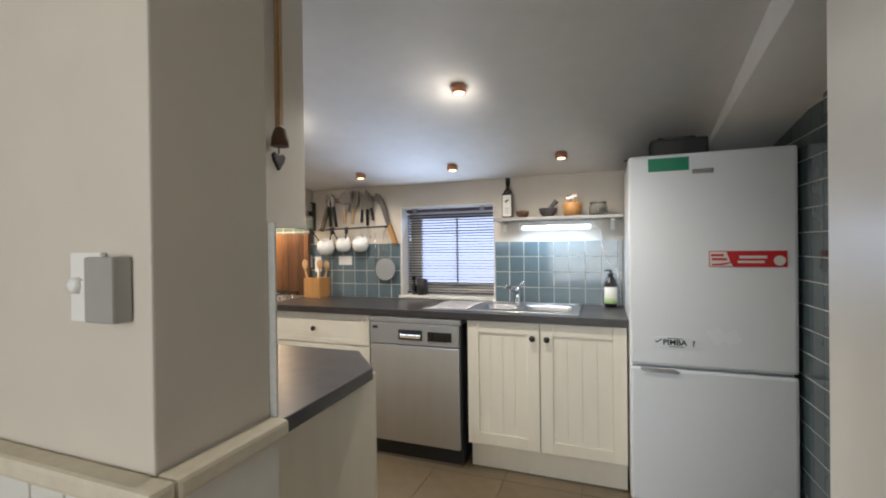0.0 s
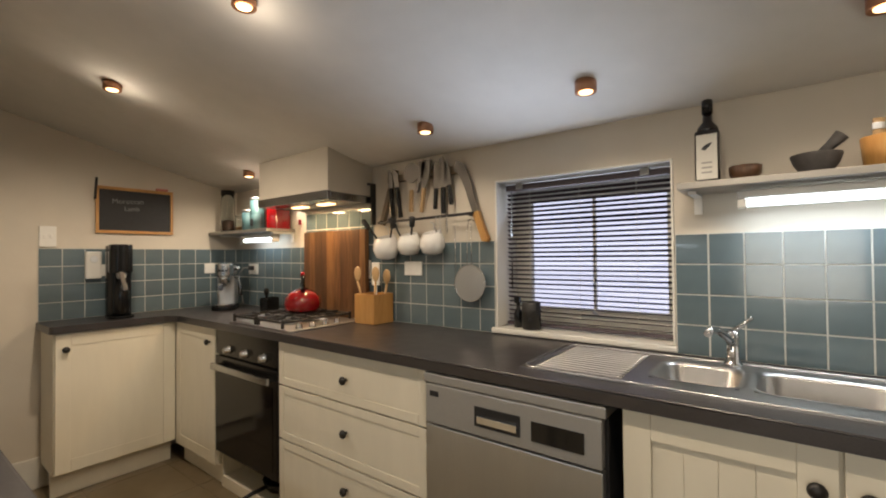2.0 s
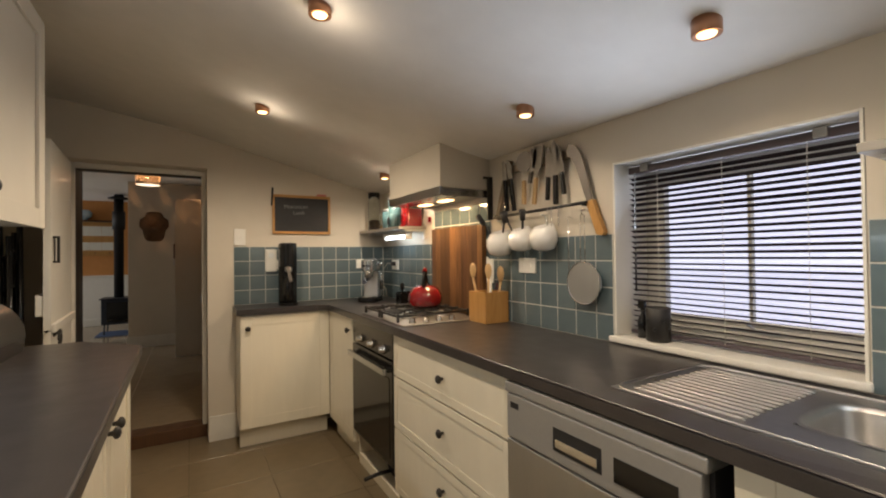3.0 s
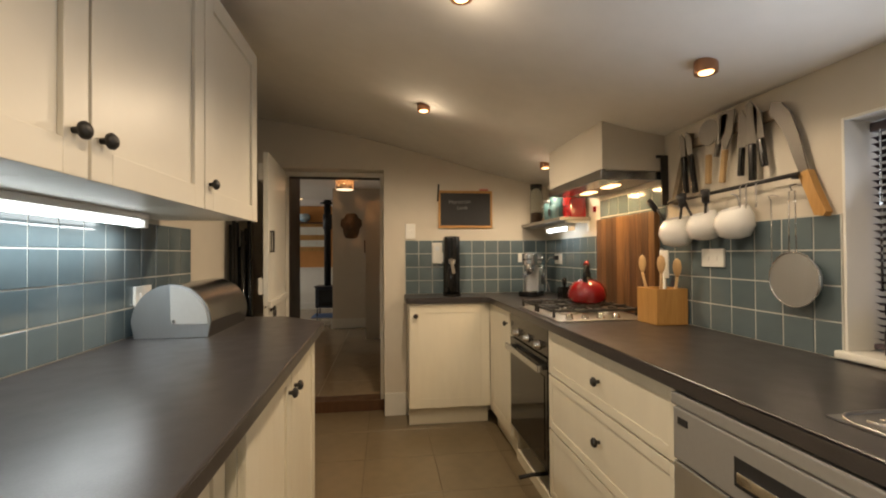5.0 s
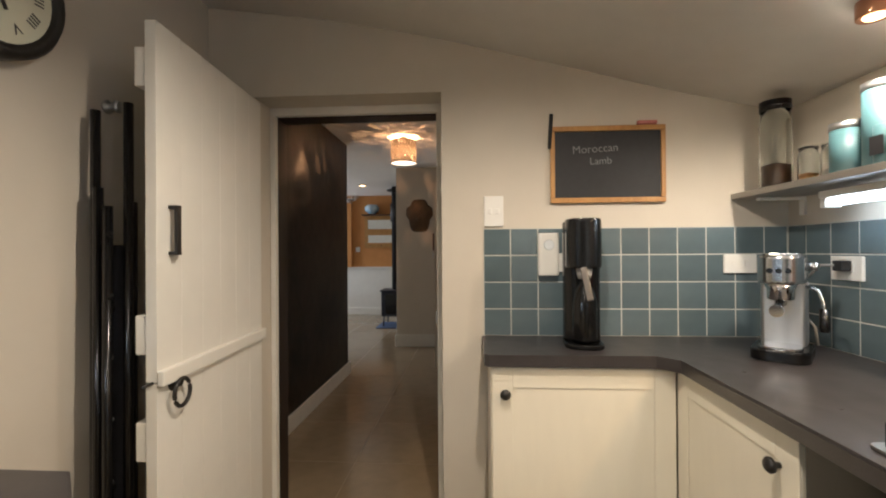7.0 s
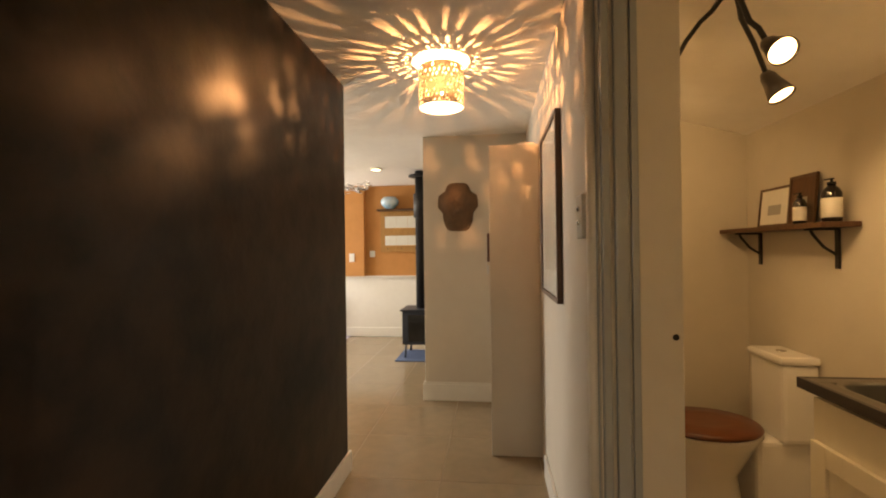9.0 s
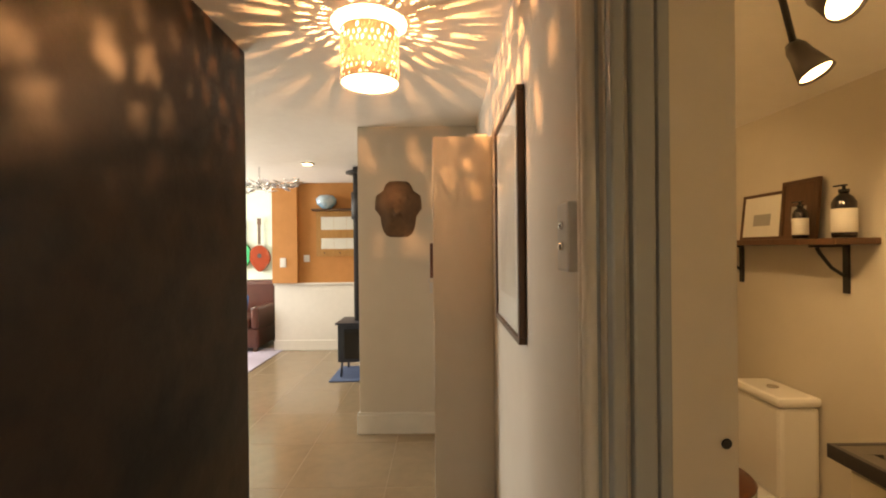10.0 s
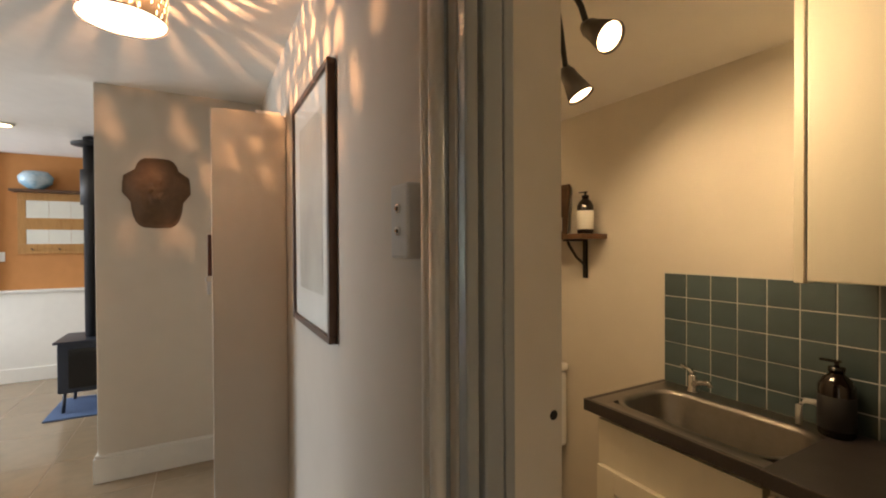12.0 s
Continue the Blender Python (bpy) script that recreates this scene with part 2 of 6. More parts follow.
M = dict(
    wall=material("painted_plaster", (0.61, 0.56, 0.475), 0.75, grain=9, vary=0.03, bump=0.12, large=1.2, dist=0.006),
    ceil=material("ceiling_paint", (0.88, 0.86, 0.82), 0.8, grain=12, vary=0.03, bump=0.08, large=1.5),
    white=material("white_gloss_paint", (0.78, 0.76, 0.70), 0.35, grain=14, vary=0.03, bump=0.03, coat=0.1),
    trim=material("trim_paint", (0.74, 0.72, 0.66), 0.4, grain=14, vary=0.05, bump=0.05),
    cream=material("cream_cabinet_paint", (0.80, 0.75, 0.62), 0.32, grain=20, vary=0.035, bump=0.03, stretch=(1, 1, 0.25)),
    upper=material("upper_cabinet_paint", (0.74, 0.70, 0.61), 0.36, grain=16, vary=0.02, bump=0.012, coat=0.0),
    top=material("dark_laminate", (0.054, 0.048, 0.048), 0.30, grain=240, vary=0.2, bump=0.03, large=14),
    tile=material("glazed_tile", (0.118, 0.160, 0.178), 0.13, grain=16, vary=0.08, bump=0.02, large=5, coat=0.4, per_object=0.07, dist=0.004),
    tile2=material("green_glazed_tile", (0.075, 0.108, 0.115), 0.14, grain=16, vary=0.1, bump=0.02, large=5, coat=0.4, per_object=0.14, dist=0.004),
    grout=material("tile_grout", (0.62, 0.62, 0.58), 0.8, grain=90, vary=0.12, bump=0.1),
    floor=material("beige_floor_tile", (0.205, 0.158, 0.095), 0.30, grain=14, vary=0.13, bump=0.03, large=2.2, per_object=0.03),
    fgrout=material("floor_grout", (0.17, 0.132, 0.083), 0.85, grain=60, vary=0.15, bump=0.1),
    hfloor=material("hall_floor_tile", (0.33, 0.255, 0.165), 0.16, grain=12, vary=0.10, bump=0.03, large=2.2, per_object=0.02),
    hgrout=material("hall_grout", (0.33, 0.255, 0.165), 0.5, grain=40, vary=0.1, bump=0.05),
    # bluish daylight on the laundry jamb's mouldings is put into this grey
    jambgrey=material("daylight_tinted_gloss_paint", (0.36, 0.39, 0.40), 0.25, grain=14, vary=0.05, bump=0.03, coat=0.2),
    # steel darkened: the tub's dark reflections are put into its base colour
    tub=material("dark_reflection_tub_steel", (0.30, 0.285, 0.265), 0.36, 1.0, grain=40, vary=0.08, bump=0.02),
    jamb=material("jamb_gloss_paint", (0.66, 0.62, 0.53), 0.25, grain=14, vary=0.04, bump=0.03, coat=0.2),
    steel=material("brushed_steel", (0.60, 0.615, 0.63), 0.40, 1.0, grain=40, vary=0.04, bump=0.004, stretch=(14, 14, 0.4), large=1.0),
    steelh=material("brushed_steel_across", (0.52, 0.535, 0.55), 0.22, 1.0, grain=40, vary=0.05, bump=0.004, stretch=(0.4, 14, 14)),
    chrome=material("chrome", (0.75, 0.75, 0.75), 0.08, 1.0, grain=20, vary=0.03, bump=0),
    sink=material("sink_steel", (0.50, 0.49, 0.48), 0.34, 1.0, grain=40, vary=0.06, bump=0.02),
    iron=material("black_iron", (0.02, 0.018, 0.016), 0.45, grain=60, vary=0.2, bump=0.08),
    black=material("black_plastic", (0.006, 0.006, 0.0065), 0.2, grain=40, vary=0.2, bump=0.005),
    blackm=material("matt_black", (0.018, 0.018, 0.02), 0.6, grain=50, vary=0.2, bump=0.06),
    glassb=material("oven_glass", (0.005, 0.005, 0.006), 0.08, grain=10, vary=0.1, bump=0),
    red=material("red_enamel", (0.21, 0.004, 0.006), 0.12, grain=20, vary=0.08, bump=0.01, coat=0.5),
    aqua=material("aqua_enamel", (0.065, 0.14, 0.16), 0.45, grain=20, vary=0.06, bump=0.01),
    fridge=material("fridge_white", (0.80, 0.83, 0.85), 0.26, grain=150, vary=0.02, bump=0.03, large=3),
    ceramic=material("white_ceramic", (0.82, 0.81, 0.78), 0.15, grain=12, vary=0.02, bump=0.01, coat=0.4),
    plastic=material("white_plastic", (0.80, 0.79, 0.75), 0.3, grain=20, vary=0.02, bump=0.01),
    greyp=material("grey_plastic", (0.35, 0.34, 0.32), 0.4, grain=20, vary=0.04, bump=0.01),
    oak=material("honey_oak", (0.52, 0.29, 0.09), 0.42, grain=22, vary=0.2, bump=0.08, second=(0.36, 0.17, 0.045), stretch=(6, 6, 0.6)),
    board=material("acacia_strips", (0.175, 0.086, 0.030), 0.45, grain=22, vary=0.2, bump=0.06, second=(0.058, 0.026, 0.010), stretch=(9, 9, 0.4), per_object=0.4, band=(0.36, 0.70)),
    board2=material("acacia_dark_strips", (0.105, 0.048, 0.018), 0.45, grain=22, vary=0.2, bump=0.06, second=(0.036, 0.016, 0.007), stretch=(9, 9, 0.4), per_object=0.35, band=(0.36, 0.70)),
    frost=material("frosted_acrylic", (0.50, 0.51, 0.50), 0.35, grain=60, vary=0.04, bump=0.02),
    gunmetal=material("dark_satin_metal", (0.16, 0.145, 0.13), 0.35, 0.6, grain=30, vary=0.06, bump=0.01),
    pink=material("pink_felt", (0.55, 0.20, 0.17), 0.8, grain=60, vary=0.1, bump=0.1),
    dwpanel=material("silver_panel_paint", (0.36, 0.36, 0.355), 0.38, 0.35, grain=120, vary=0.04, bump=0.005),
    timber=material("weathered_timber", (0.30, 0.24, 0.17), 0.7, grain=26, vary=0.2, bump=0.15, second=(0.14, 0.10, 0.065), stretch=(5, 5, 0.7)),
    dark=material("dark_wall_finish", (0.021, 0.012, 0.0066), 0.40, grain=9, vary=0.3, bump=0.10, second=(0.0018, 0.0011, 0.0008), large=1.9, dist=0.012, band=(0.44, 0.66)),
    ebony=material("black_stained_timber", (0.022, 0.012, 0.007), 0.5, grain=24, vary=0.25, bump=0.08, stretch=(6, 6, 0.6)),
    stain=material("dark_stained_timber", (0.12, 0.056, 0.024), 0.45, grain=24, vary=0.25, bump=0.08, stretch=(6, 6, 0.6)),
    copper=material("spot_copper", (0.50, 0.26, 0.15), 0.3, 0.8, grain=30, vary=0.08, bump=0.01),
    bulb=material("warm_bulb", (1, 0.8, 0.5), 0.3, bump=0, emit=(1.0, 0.60, 0.27, 9)),
    tube=material("tube_glow", (1, 1, 1), 0.3, bump=0, emit=(0.88, 0.96, 1.0, 11)),
    blind=material("blind_slat_wood", (0.10, 0.075, 0.085), 0.35, grain=40, vary=0.15, bump=0.03, stretch=(0.5, 6, 6)),
    frosted=material("outside_glare", (0.9, 0.93, 1.0), 0.9, bump=0, emit=(0.80, 0.77, 1.0, 1.45)),
    orange=material("orange_wall_paint", (0.56, 0.25, 0.07), 0.7, grain=10, vary=0.06, bump=0.08),
    green=material("pale_green_paint", (0.62, 0.68, 0.58), 0.7, grain=10, vary=0.03, bump=0.06),
    leather=material("brown_leather", (0.10, 0.028, 0.016), 0.4, grain=50, vary=0.2, bump=0.12),
    clay=material("terracotta_mask", (0.15, 0.082, 0.036), 0.55, grain=25, vary=0.2, bump=0.15),
    stone=material("mortar_stone", (0.075, 0.07, 0.068), 0.7, grain=60, vary=0.2, bump=0.15),
    paper=material("label_paper", (0.74, 0.72, 0.66), 0.7, grain=30, vary=0.04, bump=0.02),
    ink=material("black_ink", (0.015, 0.015, 0.018), 0.6, grain=30, vary=0.1, bump=0),
    chalk=material("chalk", (0.28, 0.28, 0.28), 0.9, grain=120, vary=0.3, bump=0.1),
    brownglass=material("amber_bottle", (0.009, 0.005, 0.004), 0.08, grain=20, vary=0.1, bump=0, coat=0.4),
    greenm=material("green_magnet", (0.01, 0.22, 0.10), 0.4, grain=20, vary=0.05, bump=0.01),
    redm=material("red_sticker", (0.55, 0.02, 0.025), 0.35, grain=20, vary=0.05, bump=0),
    stove=material("stove_steel", (0.035, 0.045, 0.07), 0.4, 0.3, grain=40, vary=0.1, bump=0.03),
    rug=material("blue_mat", (0.10, 0.16, 0.32), 0.9, grain=80, vary=0.2, bump=0.2),
    cloth=material("dark_cloth", (0.012, 0.012, 0.016), 0.85, grain=60, vary=0.3, bump=0.2),
    cork=material("pale_wood", (0.55, 0.36, 0.17), 0.55, grain=30, vary=0.15, bump=0.06, stretch=(5, 5, 1)),
    art=material("print_paper", (0.60, 0.56, 0.47), 0.6, grain=5, vary=0.25, bump=0, large=3),
    capping=material("stone_capping", (0.66, 0.60, 0.46), 0.7, grain=35, vary=0.09, bump=0.1, large=7),
    mirror=material("mirror_glass", (0.85, 0.87, 0.87), 0.02, 1.0, bump=0, vary=0.01),
    diffuser=material("lamp_diffuser", (1, 0.9, 0.75), 0.5, bump=0, emit=(1.0, 0.80, 0.55, 3.2)),
    filament=material("lamp_filament", (1, 0.8, 0.5), 0.5, bump=0, emit=(1.0, 0.75, 0.42, 30)),
    bluewhite=material("blue_white_glaze", (0.65, 0.75, 0.80), 0.2, grain=18, second=(0.10, 0.28, 0.42), bump=0.02, large=12),
    guitar_red=material("red_lacquer", (0.30, 0.045, 0.015), 0.2, grain=20, vary=0.1, bump=0, coat=0.4),
    guitar_green=material("green_lacquer", (0.03, 0.38, 0.14), 0.25, grain=20, vary=0.1, bump=0, coat=0.4),
    cushion_blue=material("blue_cloth", (0.06, 0.16, 0.50), 0.85, grain=70, vary=0.12, bump=0.15),
    rug_pale=material("lilac_rug", (0.55, 0.50, 0.62), 0.95, grain=90, vary=0.15, bump=0.25),
    seatwood=material("red_wood_seat", (0.16, 0.05, 0.018), 0.3, grain=20, vary=0.2, bump=0.03, stretch=(4, 0.6, 1)),
    alu=material("satin_aluminium", (0.36, 0.34, 0.31), 0.42, 0.7, grain=40, vary=0.06, bump=0.01, stretch=(0.5, 12, 12)),
    blade=material("worn_blade_steel", (0.21, 0.19, 0.165), 0.45, 0.5, grain=40, vary=0.12, bump=0.01, stretch=(8, 8, 0.6)),
    shade=material("lamp_shade_metal", (0.20, 0.18, 0.155), 0.5, 0.0, grain=30, vary=0.04, bump=0.02),
)
M["dark"].node_tree.nodes["Principled BSDF"].inputs["Specular IOR Level"].default_value = 0.27
g = M["clear"] = bpy.data.materials.new("clear_glass")
g.use_nodes = True
gb = g.node_tree.nodes["Principled BSDF"]
gb.inputs["Base Color"].default_value = (0.93, 0.96, 0.95, 1)
gb.inputs["Roughness"].default_value, gb.inputs["Transmission Weight"].default_value, gb.inputs["IOR"].default_value = 0.03, 1.0, 1.3


# ---- mesh helpers ----
def box(bm, x0, x1, y0, y1, z0, z1, bevel=0.0):
    r = bmesh.ops.create_cube(bm, size=1.0)
    vs = r["verts"]
    for v in vs:
        v.co = Vector(((x0 + x1) / 2 + v.co.x * (x1 - x0), (y0 + y1) / 2 + v.co.y * (y1 - y0), (z0 + z1) / 2 + v.co.z * (z1 - z0)))
    if bevel:
        es = list({e for v in vs for e in v.link_edges})
        bmesh.ops.bevel(bm, geom=es, offset=bevel, segments=2, affect="EDGES", profile=0.6)
    return bm


def boxes(*specs, bevel=0.0):
    bm = bmesh.new()
    for s in specs:
        box(bm, *s[:6], bevel=s[6] if len(s) > 6 else bevel)
    return bm


def lathe(profile, steps=24, axis="z", at=(0, 0, 0)):
    """A turned shape from (radius, height) pairs."""
    bm = bmesh.new()
    rings = []
    for r, h in profile:
        ring = []
        for i in range(steps):
            a = 2 * math.pi * i / steps
            p = Vector((r * math.cos(a), r * math.sin(a), h))
            if axis == "y":
                p = Vector((p.x, -p.z, p.y))
            elif axis == "x":
                p = Vector((p.z, p.x, p.y))
            ring.append(bm.verts.new(p + Vector(at)))
        rings.append(ring)
    for a, b in zip(rings, rings[1:]):
        for i in range(steps):
            bm.faces.new((a[i], a[(i + 1) % steps], b[(i + 1) % steps], b[i]))
    bm.faces.new(rings[0][::-1])
    bm.faces.new(rings[-1])
    bmesh.ops.recalc_face_normals(bm, faces=bm.faces)
    for f in bm.faces:
        f.smooth = len(f.verts) == 4
    return bm


def prism(points, z0, z1, bevel=0.0):
    """An upright prism over a plan outline."""
    bm = bmesh.new()
    lo = [bm.verts.new((x, y, z0)) for x, y in points]
    hi = [bm.verts.new((x, y, z1)) for x, y in points]
    bm.faces.new(lo[::-1])
    bm.faces.new(hi)
    for i in range(len(points)):
        j = (i + 1) % len(points)
        bm.faces.new((lo[i], lo[j], hi[j], hi[i]))
    bmesh.ops.recalc_face_normals(bm, faces=bm.faces)
    if bevel:
        bmesh.ops.bevel(bm, geom=list(bm.edges), offset=bevel, segments=2, affect="EDGES", profile=0.6)
    return bm


def slab(outline, y0, y1):
    """A plate of an (x, z) outline between two y planes."""
    bm = prism(outline, 0, 1)
    for v in bm.verts:
        v.co = Vector((v.co.x, y0 + (y1 - y0) * v.co.z, v.co.y))
    bmesh.ops.recalc_face_normals(bm, faces=bm.faces)
    return bm


def tube(points, r, steps=10, closed=False):
    """A round rod along a line of points."""
    bm = bmesh.new()
    pts = [Vector(p) for p in points]
    rings = []
    n = len(pts)
    for i, p in enumerate(pts):
        a, b = (pts[i - 1], pts[(i + 1) % n]) if closed else (pts[max(i - 1, 0)], pts[min(i + 1, n - 1)])
        d = (b - a).normalized()
        u = d.cross(Vector((0, 0, 1)) if abs(d.z) < 0.9 else Vector((1, 0, 0))).normalized()
        w = d.cross(u)
        rr = r[i] if isinstance(r, (list, tuple)) else r
        rings.append([bm.verts.new(p + rr * (math.cos(t) * u + math.sin(t) * w)) for t in [2 * math.pi * k / steps for k in range(steps)]])
    pairs = list(zip(rings, rings[1:])) + ([(rings[-1], rings[0])] if closed else [])
    for a, b in pairs:
        for i in range(steps):
            bm.faces.new((a[i], a[(i + 1) % steps], b[(i + 1) % steps], b[i])).smooth = True
    if not closed:
        bm.faces.new(rings[0][::-1])
        bm.faces.new(rings[-1])
    bmesh.ops.recalc_face_normals(bm, faces=bm.faces)
    return bm


def arc(cx, cy, r, a0, a1, n=12):
    return [(cx + r * math.cos(radians(a0 + (a1 - a0) * i / n)), cy + r * math.sin(radians(a0 + (a1 - a0) * i / n))) for i in range(n + 1)]


def moved(bm, m):
    bmesh.ops.transform(bm, matrix=m, verts=bm.verts)
    return bm


def joined(*bms):
    out = bmesh.new()
    for b in bms:
        me = bpy.data.meshes.new("tmp")
        b.to_mesh(me)
        out.from_mesh(me)
        bpy.data.meshes.remove(me)
        b.free()
    return out


def mesh_of(name, bm, mat):
    me = bpy.data.meshes.new(name)
    bm.to_mesh(me)
    bm.free()
    me.materials.append(M[mat])
    return me


def part(name, bm, mat, parent=None, label=""):
    ob = new(name, mesh_of(name, bm, mat))
    ob.parent = parent
    return tagged(ob, label)


def structure(name, bm, mat, label="", category=""):
    return tagged(part(name, bm, mat), label or name.replace("_", " "), category or name.split("_")[0], kind="structure")


def thing(name, place, label, category, group="", rz=0):
    ob = new(name)
    ob.empty_display_size = 0.05
    ob.matrix_world = pose(*place, 0, 0, rz)
    return tagged(ob, label, category, group)


def solid(name, bm, mat, place, label, category, group="", rz=0):
    ob = part(name, bm, mat)
    ob.matrix_world = pose(*place, 0, 0, rz)
    return tagged(ob, label, category, group)


def text_mesh(name, words, size, mat, parent, m, depth=0.0006, heavy=0.0):
    c = bpy.data.curves.new(name, "FONT")
    c.body, c.size, c.align_x, c.align_y, c.extrude = words, size, "CENTER", "CENTER", depth
    c.offset = size * heavy
    tmp = bpy.data.objects.new("tmp", c)
    scene.collection.objects.link(tmp)
    me = bpy.data.meshes.new_from_object(tmp.evaluated_get(bpy.context.evaluated_depsgraph_get()))
    bpy.data.objects.remove(tmp)
    bpy.data.curves.remove(c)
    me.materials.clear()
    me.materials.append(M[mat])
    ob = new(name, me)
    ob.parent = parent
    ob.matrix_local = m
    return ob

# ---- structure: kitchen ----
HZ = 0.08
structure("wall_north", boxes((-4.18, -1.658, 3.768, 4.06, -0.1, 2.0), (-0.945, 0.80, 3.768, 4.06, -0.1, 2.0), (-1.658, -0.945, 3.768, 4.06, -0.1, 0.935), (-1.658, -0.945, 3.768, 4.06, 1.588, 2.0)), "wall", "cream painted plaster wall with a deep window", "wall")
structure("wall_west", boxes((-4.18, -3.93, 1.30, 1.733, -0.1, 2.5), (-4.18, -3.93, 2.482, 3.768, -0.1, 2.5), (-4.18, -3.93, 1.733, 2.482, 1.858, 2.5)), "wall", "cream painted plaster wall with a low doorway", "wall")
structure("wall_south", boxes((-3.93, -0.876, 1.30, 1.545, -0.1, 2.6, 0.004)), "wall", "cream painted thick plaster wall ending in the opening", "wall")
structure("wall_south_east", boxes((0.035, 0.80, 1.30, 1.53, -0.1, 2.6, 0.004), (-0.876, 0.035, 1.30, 1.53, 2.1, 2.6)), "white", "white painted wall beside the opening", "wall")
wall_east = structure("wall_east", boxes((0.565, 0.80, 1.53, 3.768, -0.1, 2.4)), "grout", "wall covered in blue-green tiles", "wall")


def ceiling_sheet():
    bm = bmesh.new()
    ys = [1.3 + (3.80 - 1.3) * i / 40 for i in range(41)]
    sm = [sum(ceiling_z(min(max(y + d, 0), 3.9)) for d in (-0.15, -0.07, 0, 0.07, 0.15)) / 5 for y in ys]
    rows = []
    for y, z in zip(ys, sm):
        rows.append([bm.verts.new((x, y, z + dz)) for x, dz in ((-3.95, 0), (0.27, 0), (0.27, 0.12), (-3.95, 0.12))])
    for a, b in zip(rows, rows[1:]):
        for i in range(4):
            bm.faces.new((a[i], a[(i + 1) % 4], b[(i + 1) % 4], b[i])).smooth = i == 0
    bm.faces.new(rows[0][::-1])
    bm.faces.new(rows[-1])
    bmesh.ops.recalc_face_normals(bm, faces=bm.faces)
    return bm


structure("ceiling_kitchen", ceiling_sheet(), "ceil", "sloping pale plaster ceiling over the kitchen", "ceiling")
bulk = bmesh.new()
for v in [(0.268, 1.53, 2.086), (0.60, 1.53, 2.086), (0.60, 3.78, 1.731), (0.268, 3.78, 1.731), (0.268, 1.53, 2.5), (0.60, 1.53, 2.5), (0.60, 3.78, 2.5), (0.268, 3.78, 2.5)]:
    bulk.verts.new(v)
bulk.verts.ensure_lookup_table()
for f in ((0, 1, 2, 3), (4, 5, 6, 7), (0, 1, 5, 4), (1, 2, 6, 5), (2, 3, 7, 6), (3, 0, 4, 7)):
    bulk.faces.new([bulk.verts[i] for i in f])
bmesh.ops.recalc_face_normals(bulk, faces=bulk.faces)
structure("ceiling_bulkhead", bulk, "ceil", "boxed ceiling beam beside the tiled wall", "ceiling")
floor_k = structure("floor_kitchen", boxes((-4.08, 0.80, 1.30, 3.768, -0.1, -0.004)), "fgrout", "beige tiled kitchen floor", "floor")

# capping ledge and boarded dado on the end of the south wall
structure("ledge", boxes((-3.0, -0.826, 1.255, 1.298, 0.915, 0.95, 0.008), (-0.874, -0.826, 1.30, 1.543, 0.915, 0.95, 0.008)), "capping", "cream capping ledge round the wall end", "ledge")
dado = structure("dado", boxes((-3.0, -0.856, 1.275, 1.298, 0, 0.914), (-0.874, -0.856, 1.30, 1.543, 0, 0.914)), "trim", "white painted boarded dado", "dado")
for i in range(24):
    part("board", boxes((-0.856 - 0.09 * (i + 1) + 0.003, -0.856 - 0.09 * i - 0.003, 1.268, 1.2748, 0.0, 0.914, 0.002)), "trim", dado)

# the doorway to the hall: lining, stop and dark architrave
structure("door_frame", boxes((-4.088, -4.06, 1.735, 1.757, HZ, 1.822, 0.003), (-4.16, -4.06, 2.452, 2.480, HZ, 1.822, 0.003), (-4.088, -4.06, 1.735, 2.480, 1.822, 1.857, 0.003)), "trim", "white painted door lining", "door frame")
structure("architrave_hall", boxes((-4.179, -4.0885, 1.735, 1.757, HZ, 1.818, 0.002), (-4.179, -4.0885, 1.735, 2.451, 1.8185, 1.857, 0.002), (-4.205, -4.181, 1.66, 1.738, HZ, 1.838, 0.004), (-4.205, -4.181, 2.466, 2.498, HZ, 1.838, 0.004), (-4.205, -4.181, 1.66, 2.498, 1.8385, 1.915, 0.004)), "ebony", "dark stained timber architrave", "trim")
structure("step", boxes((-4.20, -4.055, 1.733, 2.482, -0.02, HZ + 0.002, 0.006)), "stain", "worn dark timber doorway step", "step")
structure("baseboard_west", boxes((-3.928, -3.912, 2.484, 2.70, 0.0, 0.17, 0.004), (-3.928, -3.912, 1.55, 1.731, 0.0, 0.17, 0.004)), "trim", "white painted baseboard", "baseboard")

# ---- structure: hall, laundry, living room, dining side ----
floor_h = structure("floor_hall", boxes((-11.3, -4.20, -2.6, 3.7, -0.1, HZ - 0.0012)), "hgrout", "pale tiled hall and living floor", "floor")
structure("ceiling_hall", boxes((-11.3, -4.18, -2.6, 2.62, 2.25, 2.35)), "ceil", "white hall ceiling", "ceiling")
# unseen strip added to keep sky light from leaking in behind the hall
structure("ceiling_living", boxes((-11.3, -6.60, 2.62, 3.2, 2.25, 2.35)), "ceil", "unseen white ceiling strip closing the living room", "ceiling")
structure("wall_dark", boxes((-6.32, -4.18, 1.27, 1.42, HZ, 2.25, 0.012)), "dark", "near-black mottled polished plaster wall", "wall")
structure("baseboard_dark", boxes((-6.33, -4.20, 1.421, 1.437, HZ, HZ + 0.11, 0.004)), "trim", "white baseboard under the dark wall", "baseboard")
structure("wall_hall_north", boxes((-7.5, -5.072, 2.52, 2.69, HZ, 2.25), (-5.072, -4.26, 2.52, 2.69, 2.0, 2.25), (-4.26, -4.18, 2.52, 2.69, HZ, 2.25)), "wall", "cream painted hall wall", "wall")
